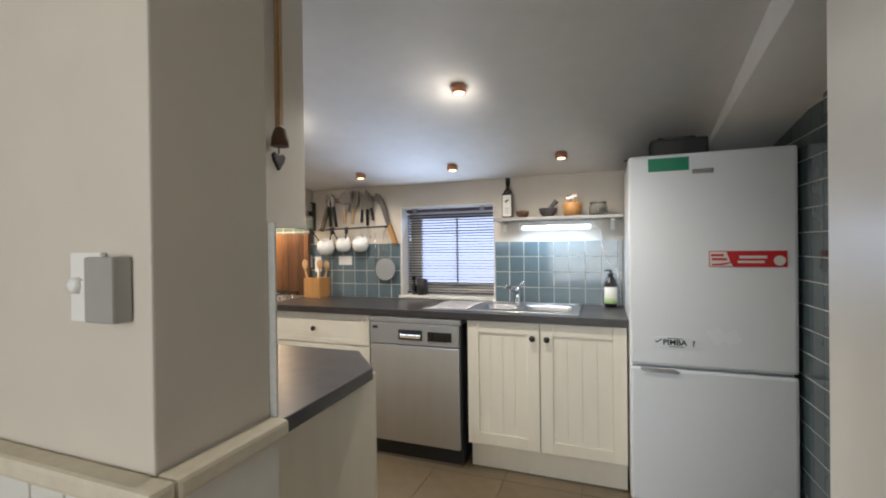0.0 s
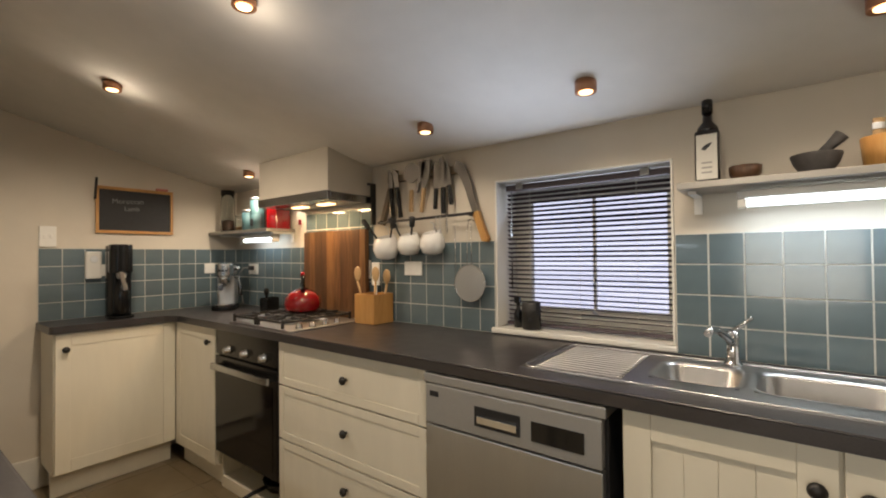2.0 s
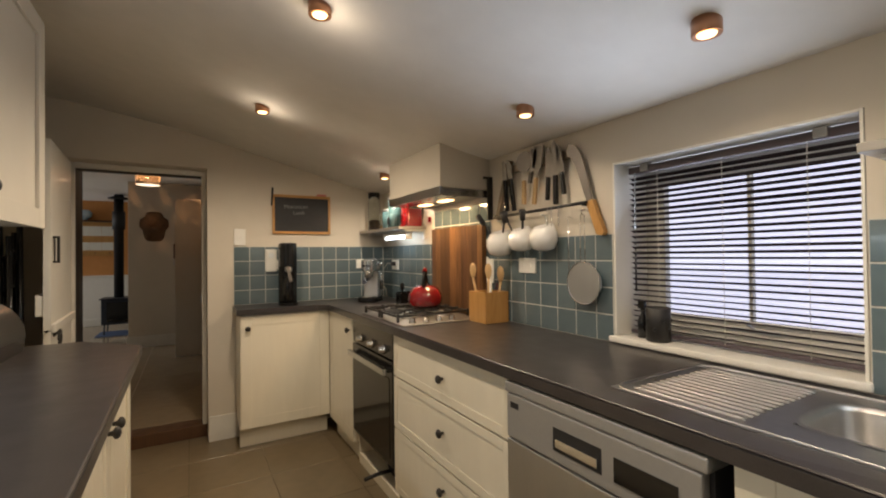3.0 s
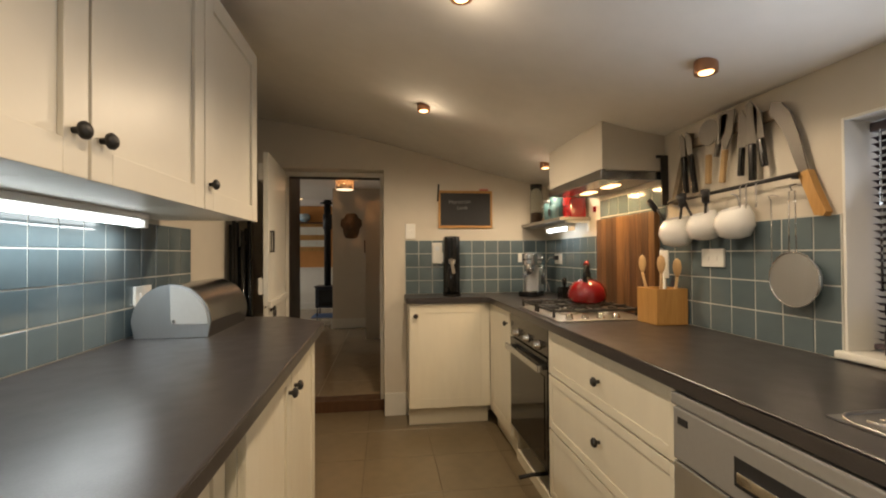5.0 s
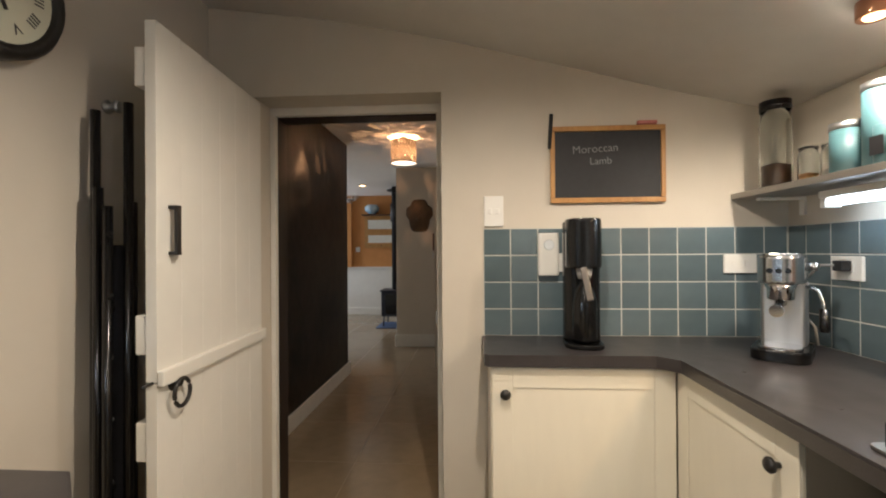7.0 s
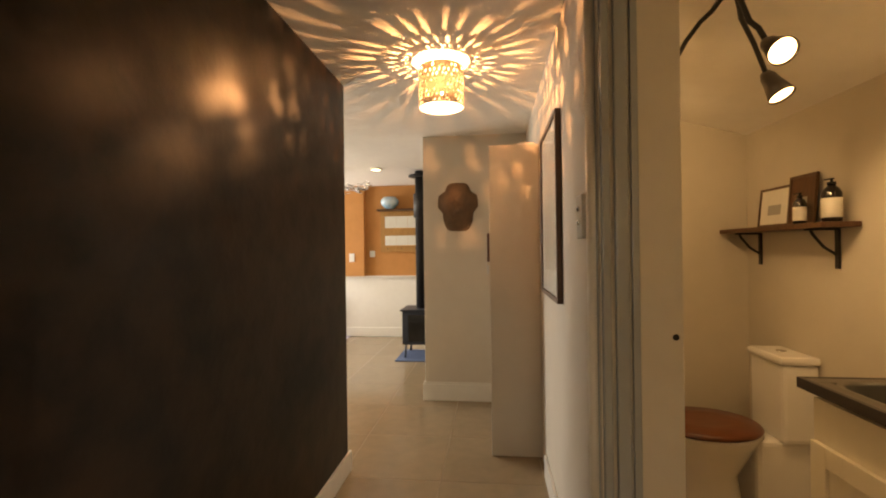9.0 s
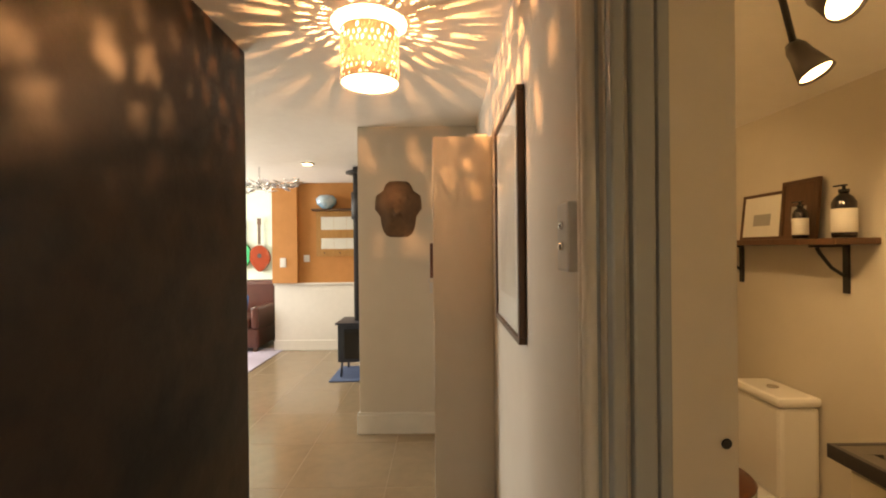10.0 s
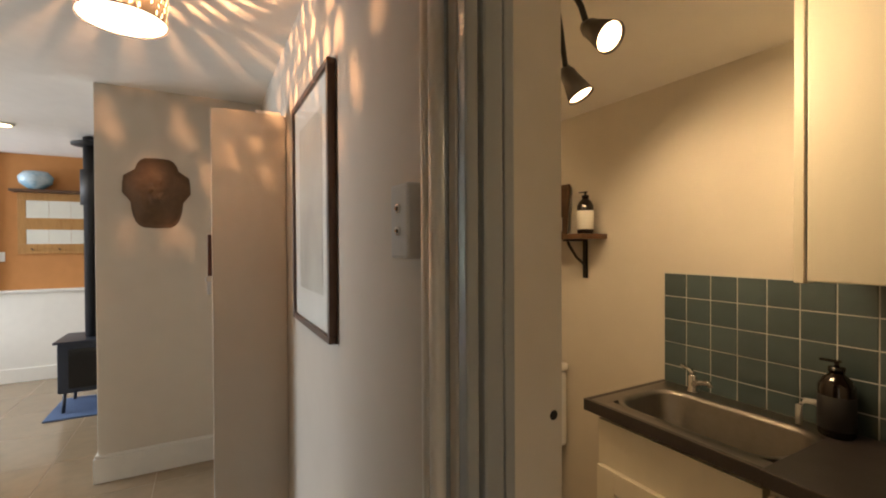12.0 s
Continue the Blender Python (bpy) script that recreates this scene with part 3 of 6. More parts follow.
structure("wall_column", boxes((-7.66, -7.5, 1.68, 3.06, HZ, 2.25, 0.006)), "wall", "cream painted wall end in the hall", "wall")
structure("baseboard_column", boxes((-7.499, -7.482, 1.662, 2.518, HZ, HZ + 0.135, 0.005), (-7.66, -7.499, 1.662, 1.679, HZ, HZ + 0.135, 0.005), (-7.499, -7.488, 1.668, 2.518, HZ + 0.1352, HZ + 0.152, 0.005)), "trim", "white moulded baseboard", "baseboard")
structure("baseboard_hall", boxes((-6.34, -5.18, 2.504, 2.519, HZ, HZ + 0.12, 0.004)), "white", "white baseboard below the picture", "baseboard")
structure("wall_living_west", boxes((-10.3, -10.1, 0.1, 3.06, 0.95, 2.25)), "orange", "burnt orange painted wall", "wall")
structure("wainscot", boxes((-10.3, -10.09, 0.1, 3.06, HZ, 0.93), (-10.3, -10.06, 0.095, 3.06, 0.93, 0.955, 0.004), (-10.3, -10.07, 0.095, 3.06, HZ, HZ + 0.13, 0.004)), "white", "white wainscot below the orange wall", "wainscot")
structure("pilaster", boxes((-10.2, -10.02, 0.10, 0.42, 0.955, 2.25)), "orange", "orange chimney breast edge", "wall")
structure("wall_living_guitar", boxes((-11.2, -11.0, -2.6, 0.3, HZ, 2.25)), "green", "pale green living room wall", "wall")
structure("wall_living_return", boxes((-11.0, -10.3, 0.1, 0.3, HZ, 2.25)), "green", "pale green wall return", "wall")
structure("wall_living_south", boxes((-11.2, -10.4, -2.6, -2.45, HZ, 2.25), (-8.2, -6.1, -2.6, -2.45, HZ, 2.25), (-10.4, -8.2, -2.6, -2.45, HZ, 0.5), (-10.4, -8.2, -2.6, -2.45, 2.2, 2.25)), "green", "living room window wall", "wall")
structure("wall_living_east", boxes((-6.28, -6.1, -2.45, 1.27, HZ, 2.25)), "wall", "plain living room wall", "wall")
structure("wall_living_north", boxes((-10.1, -6.6, 3.06, 3.2, HZ, 2.25)), "wall", "plain living room wall", "wall")
structure("wall_laundry_north", boxes((-6.60, -4.18, 3.66, 3.768, HZ, 2.3)), "wall", "cream laundry wall", "wall")
structure("wall_laundry_west", boxes((-6.60, -6.55, 2.62, 3.66, HZ, 2.3)), "wall", "cream laundry wall", "wall")
structure("wall_laundry_east", boxes((-4.25, -4.181, 2.62, 3.66, HZ, 2.3)), "wall", "cream laundry wall", "wall")
lc = bmesh.new()
for a, z in ((2.60, 2.23), (3.68, 1.93)):
    for x in (-6.58, -4.2):
        for dz in (0, 0.08):
            lc.verts.new((x, a, z + dz))
lc.verts.ensure_lookup_table()
for f in ((0, 2, 6, 4), (1, 3, 7, 5), (0, 1, 3, 2), (4, 5, 7, 6), (0, 1, 5, 4), (2, 3, 7, 6)):
    lc.faces.new([lc.verts[i] for i in f])
bmesh.ops.recalc_face_normals(lc, faces=lc.faces)
structure("ceiling_laundry", lc, "ceil", "sloping laundry ceiling", "ceiling")
structure("baseboard_laundry", boxes((-6.02, -5.55, 3.642, 3.659, HZ, HZ + 0.10, 0.004)), "white", "white laundry baseboard", "baseboard")
jamb = structure("jamb_laundry", boxes((-5.070, -5.050, 2.502, 2.697, HZ, 1.998, 0.002)), "jamb", "cream painted door lining with daylight-tinted grey mouldings and a latch hole", "door frame")
part("architrave", boxes((-5.142, -5.078, 2.498, 2.519, HZ, 2.05, 0.005)), "jambgrey", jamb)
part("bead", tube([(-5.128, 2.497, HZ), (-5.128, 2.497, 2.05)], 0.010, 12), "white", jamb)
part("bead", tube([(-5.087, 2.492, HZ), (-5.087, 2.492, 2.05)], 0.012, 12), "white", jamb)
part("stop", boxes((-5.0495, -5.026, 2.504, 2.524, HZ, 1.998, 0.004)), "jambgrey", jamb)
part("stop", boxes((-5.0495, -5.032, 2.536, 2.570, HZ, 1.998, 0.005)), "jambgrey", jamb)
part("seal", boxes((-5.0495, -5.038, 2.576, 2.594, HZ, 1.998, 0.003)), "jambgrey", jamb)
part("latch_hole", lathe([(0.008, 0), (0.006, 0.0006)], 14, "x", (-5.0484, 2.678, 1.095)), "iron", jamb, "dark latch hole")
structure("floor_dining", boxes((-3.0, 1.7, -2.2, 1.30, -0.1, 0)), "floor", "beige floor before the kitchen", "floor")
# unseen ceiling and walls, added to close the room round the assumed window
structure("ceiling_dining", boxes((-3.0, 1.7, -2.2, 1.30, 2.42, 2.5)), "ceil", "unseen plain ceiling assumed before the kitchen", "ceiling")
structure("wall_dining", boxes((-3.1, -3.0, -2.2, 1.30, -0.1, 2.5), (1.6, 1.7, -2.2, 1.30, -0.1, 2.5), (-3.0, -1.4, -2.1, -1.95, -0.1, 2.5), (0.2, 1.6, -2.1, -1.95, -0.1, 2.5), (-1.4, 0.2, -2.1, -1.95, -0.1, 0.6), (-1.4, 0.2, -2.1, -1.95, 2.1, 2.5), (0.80, 1.7, 1.30, 1.53, -0.1, 2.5)), "wall", "unseen plain cream walls assumed before the kitchen, with a window opening", "wall")
structure("ground", boxes((-60, 60, -60, 60, -0.3, -0.12)), "floor", "ground outside", "ground")

# ---- window with blind ----
window = structure("window_1", boxes((-1.658, -0.945, 3.955, 3.99, 0.937, 1.02, 0.003), (-1.658, -0.945, 3.955, 3.99, 1.505, 1.588, 0.003), (-1.658, -1.575, 3.955, 3.99, 1.02, 1.505, 0.003), (-1.0, -0.945, 3.955, 3.99, 1.02, 1.505, 0.003), (-1.292, -1.280, 3.962, 3.985, 1.02, 1.505, 0.002)), "white", "white painted window set deep in the wall", "window")
part("window_sill", boxes((-1.675, -0.938, 3.748, 3.955, 0.915, 0.937, 0.006)), "trim", window)
part("lining", boxes((-1.657, -1.649, 3.764, 3.953, 0.938, 1.587, 0.002), (-0.954, -0.946, 3.764, 3.953, 0.938, 1.587, 0.002), (-1.6488, -0.9542, 3.764, 3.953, 1.579, 1.587, 0.002)), "white", window, "white painted window reveal")
part("stay", joined(boxes((-1.34, -1.20, 3.946, 3.954, 0.985, 0.997, 0.002)), tube([(-1.27, 3.95, 0.99), (-1.27, 3.935, 1.0), (-1.285, 3.932, 1.012)], 0.006, 8)), "steel", window, "metal window stay")
pane = part("pane", boxes((-1.575, -1.0, 3.968, 3.972, 1.02, 1.505)), "clear", window)
pane.visible_shadow = False
structure("backdrop", boxes((-2.6, 0.1, 4.6, 4.62, 0.2, 2.6)), "frosted", "bright overcast daylight behind the blind", "backdrop")

blind = thing("venetian_blind", (-1.302, 3.848, 0.945), "dark brown venetian blind, lowered, slats half open, in the window", "blind")
part("headrail", boxes((-0.338, 0.338, -0.014, 0.014, 0.600, 0.626, 0.003)), "blind", blind)
for x in (-0.27, 0.25):
    part("clip", boxes((x - 0.016, x + 0.016, -0.02, 0.016, 0.604, 0.632, 0.003)), "greyp", blind)
part("bottom_rail", boxes((-0.338, 0.338, -0.013, 0.013, 0.0, 0.014, 0.004)), "blind", blind)
slat_bm = bmesh.new()
rows_ = []
for k in range(5):
    y = -0.0125 + 0.00625 * k
    rows_.append([slat_bm.verts.new((x, y, 0.0022 * (1 - (y / 0.0125) ** 2))) for x in (-0.338, 0.338)])
for a_, b_ in zip(rows_, rows_[1:]):
    slat_bm.faces.new((a_[0], a_[1], b_[1], b_[0])).smooth = True
bmesh.ops.solidify(slat_bm, geom=list(slat_bm.faces), thickness=0.0008)
slat = mesh_of("slat", moved(slat_bm, pose(0, 0, 0, -20)), "blind")
brng = random.Random(5)
for i in range(29):
    s = new("slat", slat)
    s.parent, s.matrix_local = blind, pose(0, 0, 0.024 + i * 0.0199 + brng.uniform(-0.0008, 0.0008), brng.uniform(-2.5, 2.5), brng.uniform(-0.12, 0.12), 0)
for x in (-0.22, 0.0, 0.22):
    part("cord", tube([(x, -0.0145, 0.01), (x, -0.0145, 0.60)], 0.0010, 5), "paper", blind)
part("wand", tube([(-0.305, -0.022, 0.60), (-0.305, -0.024, 0.16)], 0.0028, 6), "clear", blind)
# ---- worktops ----
top_n = joined(prism([(-3.928, 3.766), (-3.928, 2.635), (-3.63, 2.635), (-3.615, 2.65), (-3.615, 3.16), (-3.565, 3.21), (-0.97, 3.21), (-0.97, 3.766)], -0.038, 0), boxes((-0.97, -0.405, 3.21, 3.345, -0.038, 0), (-0.97, -0.405, 3.655, 3.766, -0.038, 0), (-0.405, -0.128, 3.21, 3.766, -0.038, 0)))
bmesh.ops.remove_doubles(top_n, verts=top_n.verts, dist=0.0005)
front = [e for e in top_n.edges if all(abs(v.co.y - 3.21) < 0.001 and v.co.z > -0.001 for v in e.verts)]
bmesh.ops.bevel(top_n, geom=front, offset=0.004, segments=2, affect="EDGES")
wk = solid("worktop", top_n, "top", (0, 0, 0.91), "dark charcoal laminate L-shaped worktop", "worktop")
part("edge_strip", boxes((-3.56, -0.130, 3.2078, 3.2098, -0.036, -0.005, 0.0008)), "top", wk)
wk_s = solid("worktop", prism([(-2.86, 1.547), (-2.86, 1.99), (-2.64, 2.215), (-1.09, 2.235), (-0.925, 2.05), (-0.905, 1.547)], -0.038, 0, 0.004), "top", (0, 0, 0.91), "dark charcoal laminate worktop with clipped corners", "worktop")
part("edge_strip", prism([(-2.635, 2.2155), (-1.093, 2.2354), (-1.093, 2.2370), (-2.635, 2.2171)], -0.034, -0.005), "top", wk_s)


# ---- cabinets ----
KNOB = [(0.006, 0), (0.007, 0.010), (0.016, 0.016), (0.017, 0.022), (0.012, 0.028), (0.003, 0.031)]


def door_of(kind, ob, x0, x1, z0, z1, mat, style):
    """A framed door or drawer front: backing with stiles, rails and boards of its own; style is boards, panel, shallow or plain."""
    if style == "plain":
        return part(kind, boxes((x0, x1, -0.020, -0.001, z0, z1, 0.003)), mat, ob)
    border = 0.035 if kind == "drawer" else 0.065
    face = 0.020
    deep = face - (0.003 if style == "shallow" else 0.011)
    p = part(kind, boxes((x0 + 0.002, x1 - 0.002, -deep, -0.001, z0 + 0.002, z1 - 0.002)), mat, ob)
    for a, b in ((x0, x0 + border), (x1 - border, x1)):
        part("stile", boxes((a, b, -face, -deep - 0.0002, z0, z1, 0.002)), mat, p)
    for a, b in ((z0, z0 + border), (z1 - border, z1)):
        part("rail", boxes((x0 + border + 0.0003, x1 - border - 0.0003, -face, -deep - 0.0002, a, b, 0.002)), mat, p)
    if style == "boards":
        w = x1 - x0 - 2 * border
        n = max(1, round(w / 0.075))
        for i in range(n):
            part("board", boxes((x0 + border + w * i / n + 0.0005, x0 + border + w * (i + 1) / n - 0.0005, -0.0125, -0.0092, z0 + border + 0.0003, z1 - border - 0.0003, 0.0012)), mat, p)
    return p


def cabinet(name, place, w, depth, z0, z1, doors, label, rz=0, mat="cream", plinth=0.0, low=None, group="kitchen cabinets", boards=True, sides=True, kick=0.06):
    ob = thing(name, place, label, "cabinet", group, rz)
    if low:
        part("body", boxes((0, w, 0.0, depth, z0, low), (0, w, 0.0, 0.018, low, z1), (0, 0.018, 0.018, depth, low, z1), (w - 0.018, w, 0.018, depth, low, z1)), mat, ob)
    else:
        part("body", boxes((0, w, 0.0, depth, z0, z1)), mat, ob)
    if plinth:
        part("plinth", boxes((0.002, w - 0.002, kick, kick + 0.018, 0, plinth)), mat, ob)
    for kind, a, b, c, d, kx, kz in doors:
        p = door_of(kind, ob, a, b, c, d, mat, boards if isinstance(boards, str) else ("boards" if boards and kind == "door" else "panel"))
        if kx is not None:
            part("knob", lathe(KNOB, 16, "y", (kx, -0.020, kz)), "iron", p, "black iron knob")
    return ob


cabinet("sink_cabinet", (-0.985, 3.25, 0), 0.852, 0.50, 0.155, 0.870, [("door", 0.004, 0.410, 0.165, 0.866, 0.375, 0.785), ("door", 0.418, 0.848, 0.165, 0.866, 0.452, 0.785)], "cream boarded two-door sink cabinet with black knobs", plinth=0.150, low=0.70)
cabinet("drawer_cabinet", (-2.512, 3.25, 0), 0.893, 0.50, 0.115, 0.870, [("drawer", 0.004, 0.889, 0.672, 0.866, 0.476, 0.766), ("drawer", 0.004, 0.889, 0.425, 0.666, 0.476, 0.556), ("drawer", 0.004, 0.889, 0.120, 0.419, 0.476, 0.33)], "cream three-drawer cabinet with black knobs", plinth=0.112, boards="shallow", kick=0.03)
cabinet("corner_cabinet", (-3.64, 3.25, 0), 0.512, 0.50, 0.115, 0.870, [("door", 0.004, 0.508, 0.120, 0.866, 0.455, 0.79)], "cream corner cabinet beside the oven", plinth=0.112, kick=0.03, boards="shallow")
cabinet("end_cabinet", (-3.655, 2.655, 0), 0.575, 0.265, 0.135, 0.870, [("door", 0.004, 0.571, 0.140, 0.866, 0.045, 0.785)], "shallow cream cabinet with one panelled door", rz=90, plinth=0.130, kick=0.06, boards="shallow")
cabinet("counter_cabinet", (-1.62, 2.165, 0), 0.955, 0.60, 0.115, 0.870, [("door", 0.004, 0.474, 0.120, 0.866, 0.435, 0.77), ("door", 0.482, 0.951, 0.120, 0.866, 0.52, 0.77)], "cream two-door cabinet under the long worktop", rz=180, plinth=0.112)
cabinet("counter_cabinet", (-0.965, 2.125, 0), 0.650, 0.56, 0.115, 0.870, [("door", 0.004, 0.322, 0.120, 0.866, 0.285, 0.77), ("door", 0.328, 0.646, 0.120, 0.866, 0.365, 0.77)], "cream two-door cabinet at the end of the worktop", rz=180, plinth=0.112)
WC = 'glossy cream wall cabinet with black knob'
cabinet("wall_cabinet", (-2.032, 1.92, 0), 0.556, 0.372, 1.364, 2.08, [("door", 0.003, 0.553, 1.358, 2.082, 0.035, 1.44)], WC, rz=180, mat="upper", group="wall cabinets", boards="panel")
cabinet("wall_cabinet", (-1.502, 1.92, 0), 0.527, 0.372, 1.364, 2.08, [("door", 0.003, 0.524, 1.358, 2.082, 0.030, 1.44)], WC, rz=180, mat="upper", group="wall cabinets", boards="panel")
endcab = cabinet("wall_cabinet", (-1.104, 1.92, 0), 0.395, 0.372, 1.364, 2.08, [("door", 0.003, 0.392, 1.358, 2.082, 0.350, 1.44)], "glossy cream end wall cabinet with black knob", rz=180, mat="upper", group="wall cabinets", boards="panel")
part("side_panel", boxes((-0.015, -0.001, -0.018, 0.371, 1.350, 2.084, 0.002)), "upper", endcab)

# ---- oven, dishwasher, fridge ----
oven = thing("oven", (-3.125, 3.25, 0.0), "black built-in oven with steel handle under the hob", "oven")
part("body", boxes((0.004, 0.606, 0.004, 0.50, 0.20, 0.868)), "black", oven)
part("control_panel", boxes((0.006, 0.604, -0.018, 0.003, 0.735, 0.868, 0.003)), "black", oven)
for x in (0.15, 0.32, 0.49):
    part("knob", lathe([(0.024, 0), (0.024, 0.006), (0.018, 0.008), (0.016, 0.028), (0.003, 0.03)], 18, "y", (x, -0.018, 0.772)), "chrome", oven, "chrome oven knob")
odoor = part("door", boxes((0.006, 0.604, -0.022, 0.003, 0.21, 0.728, 0.004)), "black", oven)
part("window", boxes((0.045, 0.565, -0.0245, -0.022, 0.25, 0.64)), "glassb", odoor, "dark glass")
part("handle", joined(boxes((0.03, 0.58, -0.062, -0.044, 0.662, 0.694, 0.005)), boxes((0.05, 0.075, -0.046, -0.022, 0.667, 0.689), (0.535, 0.56, -0.046, -0.022, 0.667, 0.689))), "steelh", odoor, "brushed steel bar handle")
part("base", boxes((0.003, 0.609, 0.012, 0.03, 0.0, 0.06, 0.002), (0.003, 0.609, 0.03, 0.49, 0.045, 0.06), (0.003, 0.019, 0.012, 0.49, 0.06, 0.198), (0.593, 0.609, 0.012, 0.49, 0.06, 0.198)), "cream", oven, "cream open base")
pan = thing("frying_pan", (-2.74, 3.42, 0.06), "black frying pan stored under the oven", "pan")
part("bowl", lathe([(0.10, 0), (0.115, 0.03), (0.120, 0.045), (0.112, 0.045), (0.098, 0.006)], 24), "blackm", pan)
part("handle", tube([(0.0, -0.11, 0.035), (0.02, -0.20, 0.045), (0.03, -0.27, 0.04)], 0.010), "blackm", pan)

dw = thing("dishwasher", (-1.615, 3.235, 0.0), "brushed steel freestanding dishwasher", "dishwasher")
# body coloured black so the gaps round door and panel look shaded
part("body", boxes((0.004, 0.598, 0.0, 0.52, 0.02, 0.835)), "blackm", dw)
part("top", boxes((0.0, 0.60, -0.028, 0.53, 0.836, 0.866, 0.004)), "dwpanel", dw)
part("door", boxes((0.012, 0.590, -0.030, -0.001, 0.115, 0.700, 0.004)), "steel", dw)
panel = part("control_panel", boxes((0.012, 0.590, -0.030, -0.001, 0.705, 0.833, 0.004)), "dwpanel", dw)
part("recess", boxes((0.205, 0.360, -0.0315, -0.030, 0.735, 0.795)), "blackm", panel)
part("handle", boxes((0.215, 0.350, -0.036, -0.0316, 0.745, 0.768, 0.002)), "chrome", panel)
part("display", boxes((0.395, 0.545, -0.0325, -0.030, 0.735, 0.790)), "glassb", panel, "dark display")
part("badge", boxes((0.03, 0.065, -0.0315, -0.030, 0.795, 0.812)), "ink", panel)
part("kick_plate", boxes((0.010, 0.592, 0.010, 0.020, 0.0, 0.112)), "steelh", dw)

FX, FY, FW = -0.125, 3.125, 0.672
fridge = thing("fridge", (FX, FY, 0.0), "tall white fridge-freezer with magnets on its door", "fridge")
part("body", boxes((0, FW, 0.055, 0.60, 0.03, 1.715, 0.012)), "fridge", fridge)
fdoor = part("door", boxes((0, FW, 0.0, 0.05, 0.715, 1.712, 0.014)), "fridge", fridge)
ldoor = part("freezer_door", boxes((0, FW, 0.0, 0.05, 0.06, 0.703, 0.014)), "fridge", fridge)
part("handle", slab([(0.05, 0.700), (0.19, 0.700), (0.215, 0.690), (0.20, 0.682), (0.06, 0.685), (0.045, 0.692)], -0.008, 0.002), "steelh", ldoor)
part("badge", boxes((0.27, 0.355, -0.004, 0.001, 1.612, 1.635, 0.003)), "chrome", fdoor)
for x in (0.05, FW - 0.05):
    part("foot", lathe([(0.02, 0), (0.02, 0.032)], 12, "z", (x, 0.12, 0)), "black", fridge)


def magnet(name, x0, x1, z0, z1, mat, label):
    return solid(name, boxes((x0, x1, -0.003, -0.0005, z0, z1, 0.0008)), mat, (FX, FY, 0), label, "magnet", "fridge magnets")


magnet("magnet", 0.086, 0.258, 1.632, 1.694, "greenm", "green magnet on the fridge door")
st = magnet("sticker", 0.334, 0.63, 1.184, 1.256, "redm", "red and white football club sticker on the fridge")
part("panel", slab([(0.337, 1.187), (0.428, 1.187), (0.418, 1.205), (0.402, 1.253), (0.337, 1.253)], -0.0042, -0.0031), "paper", st)
for z, x0, x1 in ((1.232, 0.342, 0.392), (1.214, 0.345, 0.405)):
    part("bar", boxes((x0, x1, -0.0052, -0.0043, z, z + 0.010)), "redm", st)
part("stripe", slab([(0.345, 1.191), (0.385, 1.191), (0.422, 1.202), (0.418, 1.206), (0.380, 1.199), (0.345, 1.198)], -0.0052, -0.0043), "redm", st)
part("bar", boxes((0.452, 0.556, -0.0042, -0.0031, 1.222, 1.234)), "paper", st)
part("bar", boxes((0.446, 0.546, -0.0042, -0.0031, 1.202, 1.212)), "paper", st)
part("badge", lathe([(0.022, 0), (0.021, 0.0012)], 20, "y", (0.602, -0.0031, 1.212)), "paper", st)
sg = magnet("sign_sticker", 0.103, 0.283, 0.803, 0.853, "fridge", "white sticker reading PIMBA ? on the fridge")
text_mesh("lettering", "PIMBA", 0.036, "ink", sg, pose(0.192, -0.0034, 0.828, 90), heavy=0.03)
text_mesh("lettering", "?", 0.038, "ink", sg, pose(0.270, -0.0034, 0.826, 90), heavy=0.02)
part("tick", slab([(0.108, 0.832), (0.116, 0.824), (0.140, 0.842), (0.137, 0.845), (0.116, 0.830), (0.110, 0.835)], -0.0042, -0.0031), "ink", sg)
for z, x0, x1 in ((0.846, 0.160, 0.226), (0.808, 0.168, 0.232)):
    part("bar", boxes((x0, x1, -0.0038, -0.0031, z, z + 0.003)), "ink", sg)


# ---- kitchen fittings ----
def ceiling_spot(x, y):
    z = ceiling_z(y)
    ob = thing("ceiling_spot", (x, y, z - 0.031), "small round copper ceiling spotlight with a warm bulb", "ceiling light", "kitchen ceiling spots")
    part("housing", lathe([(0.024, 0.006), (0.033, 0.0), (0.034, 0.003), (0.034, 0.040), (0.01, 0.042)], 24), "copper", ob)
    part("lens", lathe([(0.020, 0.0), (0.022, 0.003), (0.005, 0.005)], 20), "bulb", ob, "glowing warm lens")


for sx, sy in SPOTS:
    ceiling_spot(sx, sy)


def rrect(x0, x1, y0, y1, r, n=5):
    return arc(x1 - r, y1 - r, r, 0, 90, n) + arc(x0 + r, y1 - r, r, 90, 180, n) + arc(x0 + r, y0 + r, r, 180, 270, n) + arc(x1 - r, y0 + r, r, 270, 360, n)


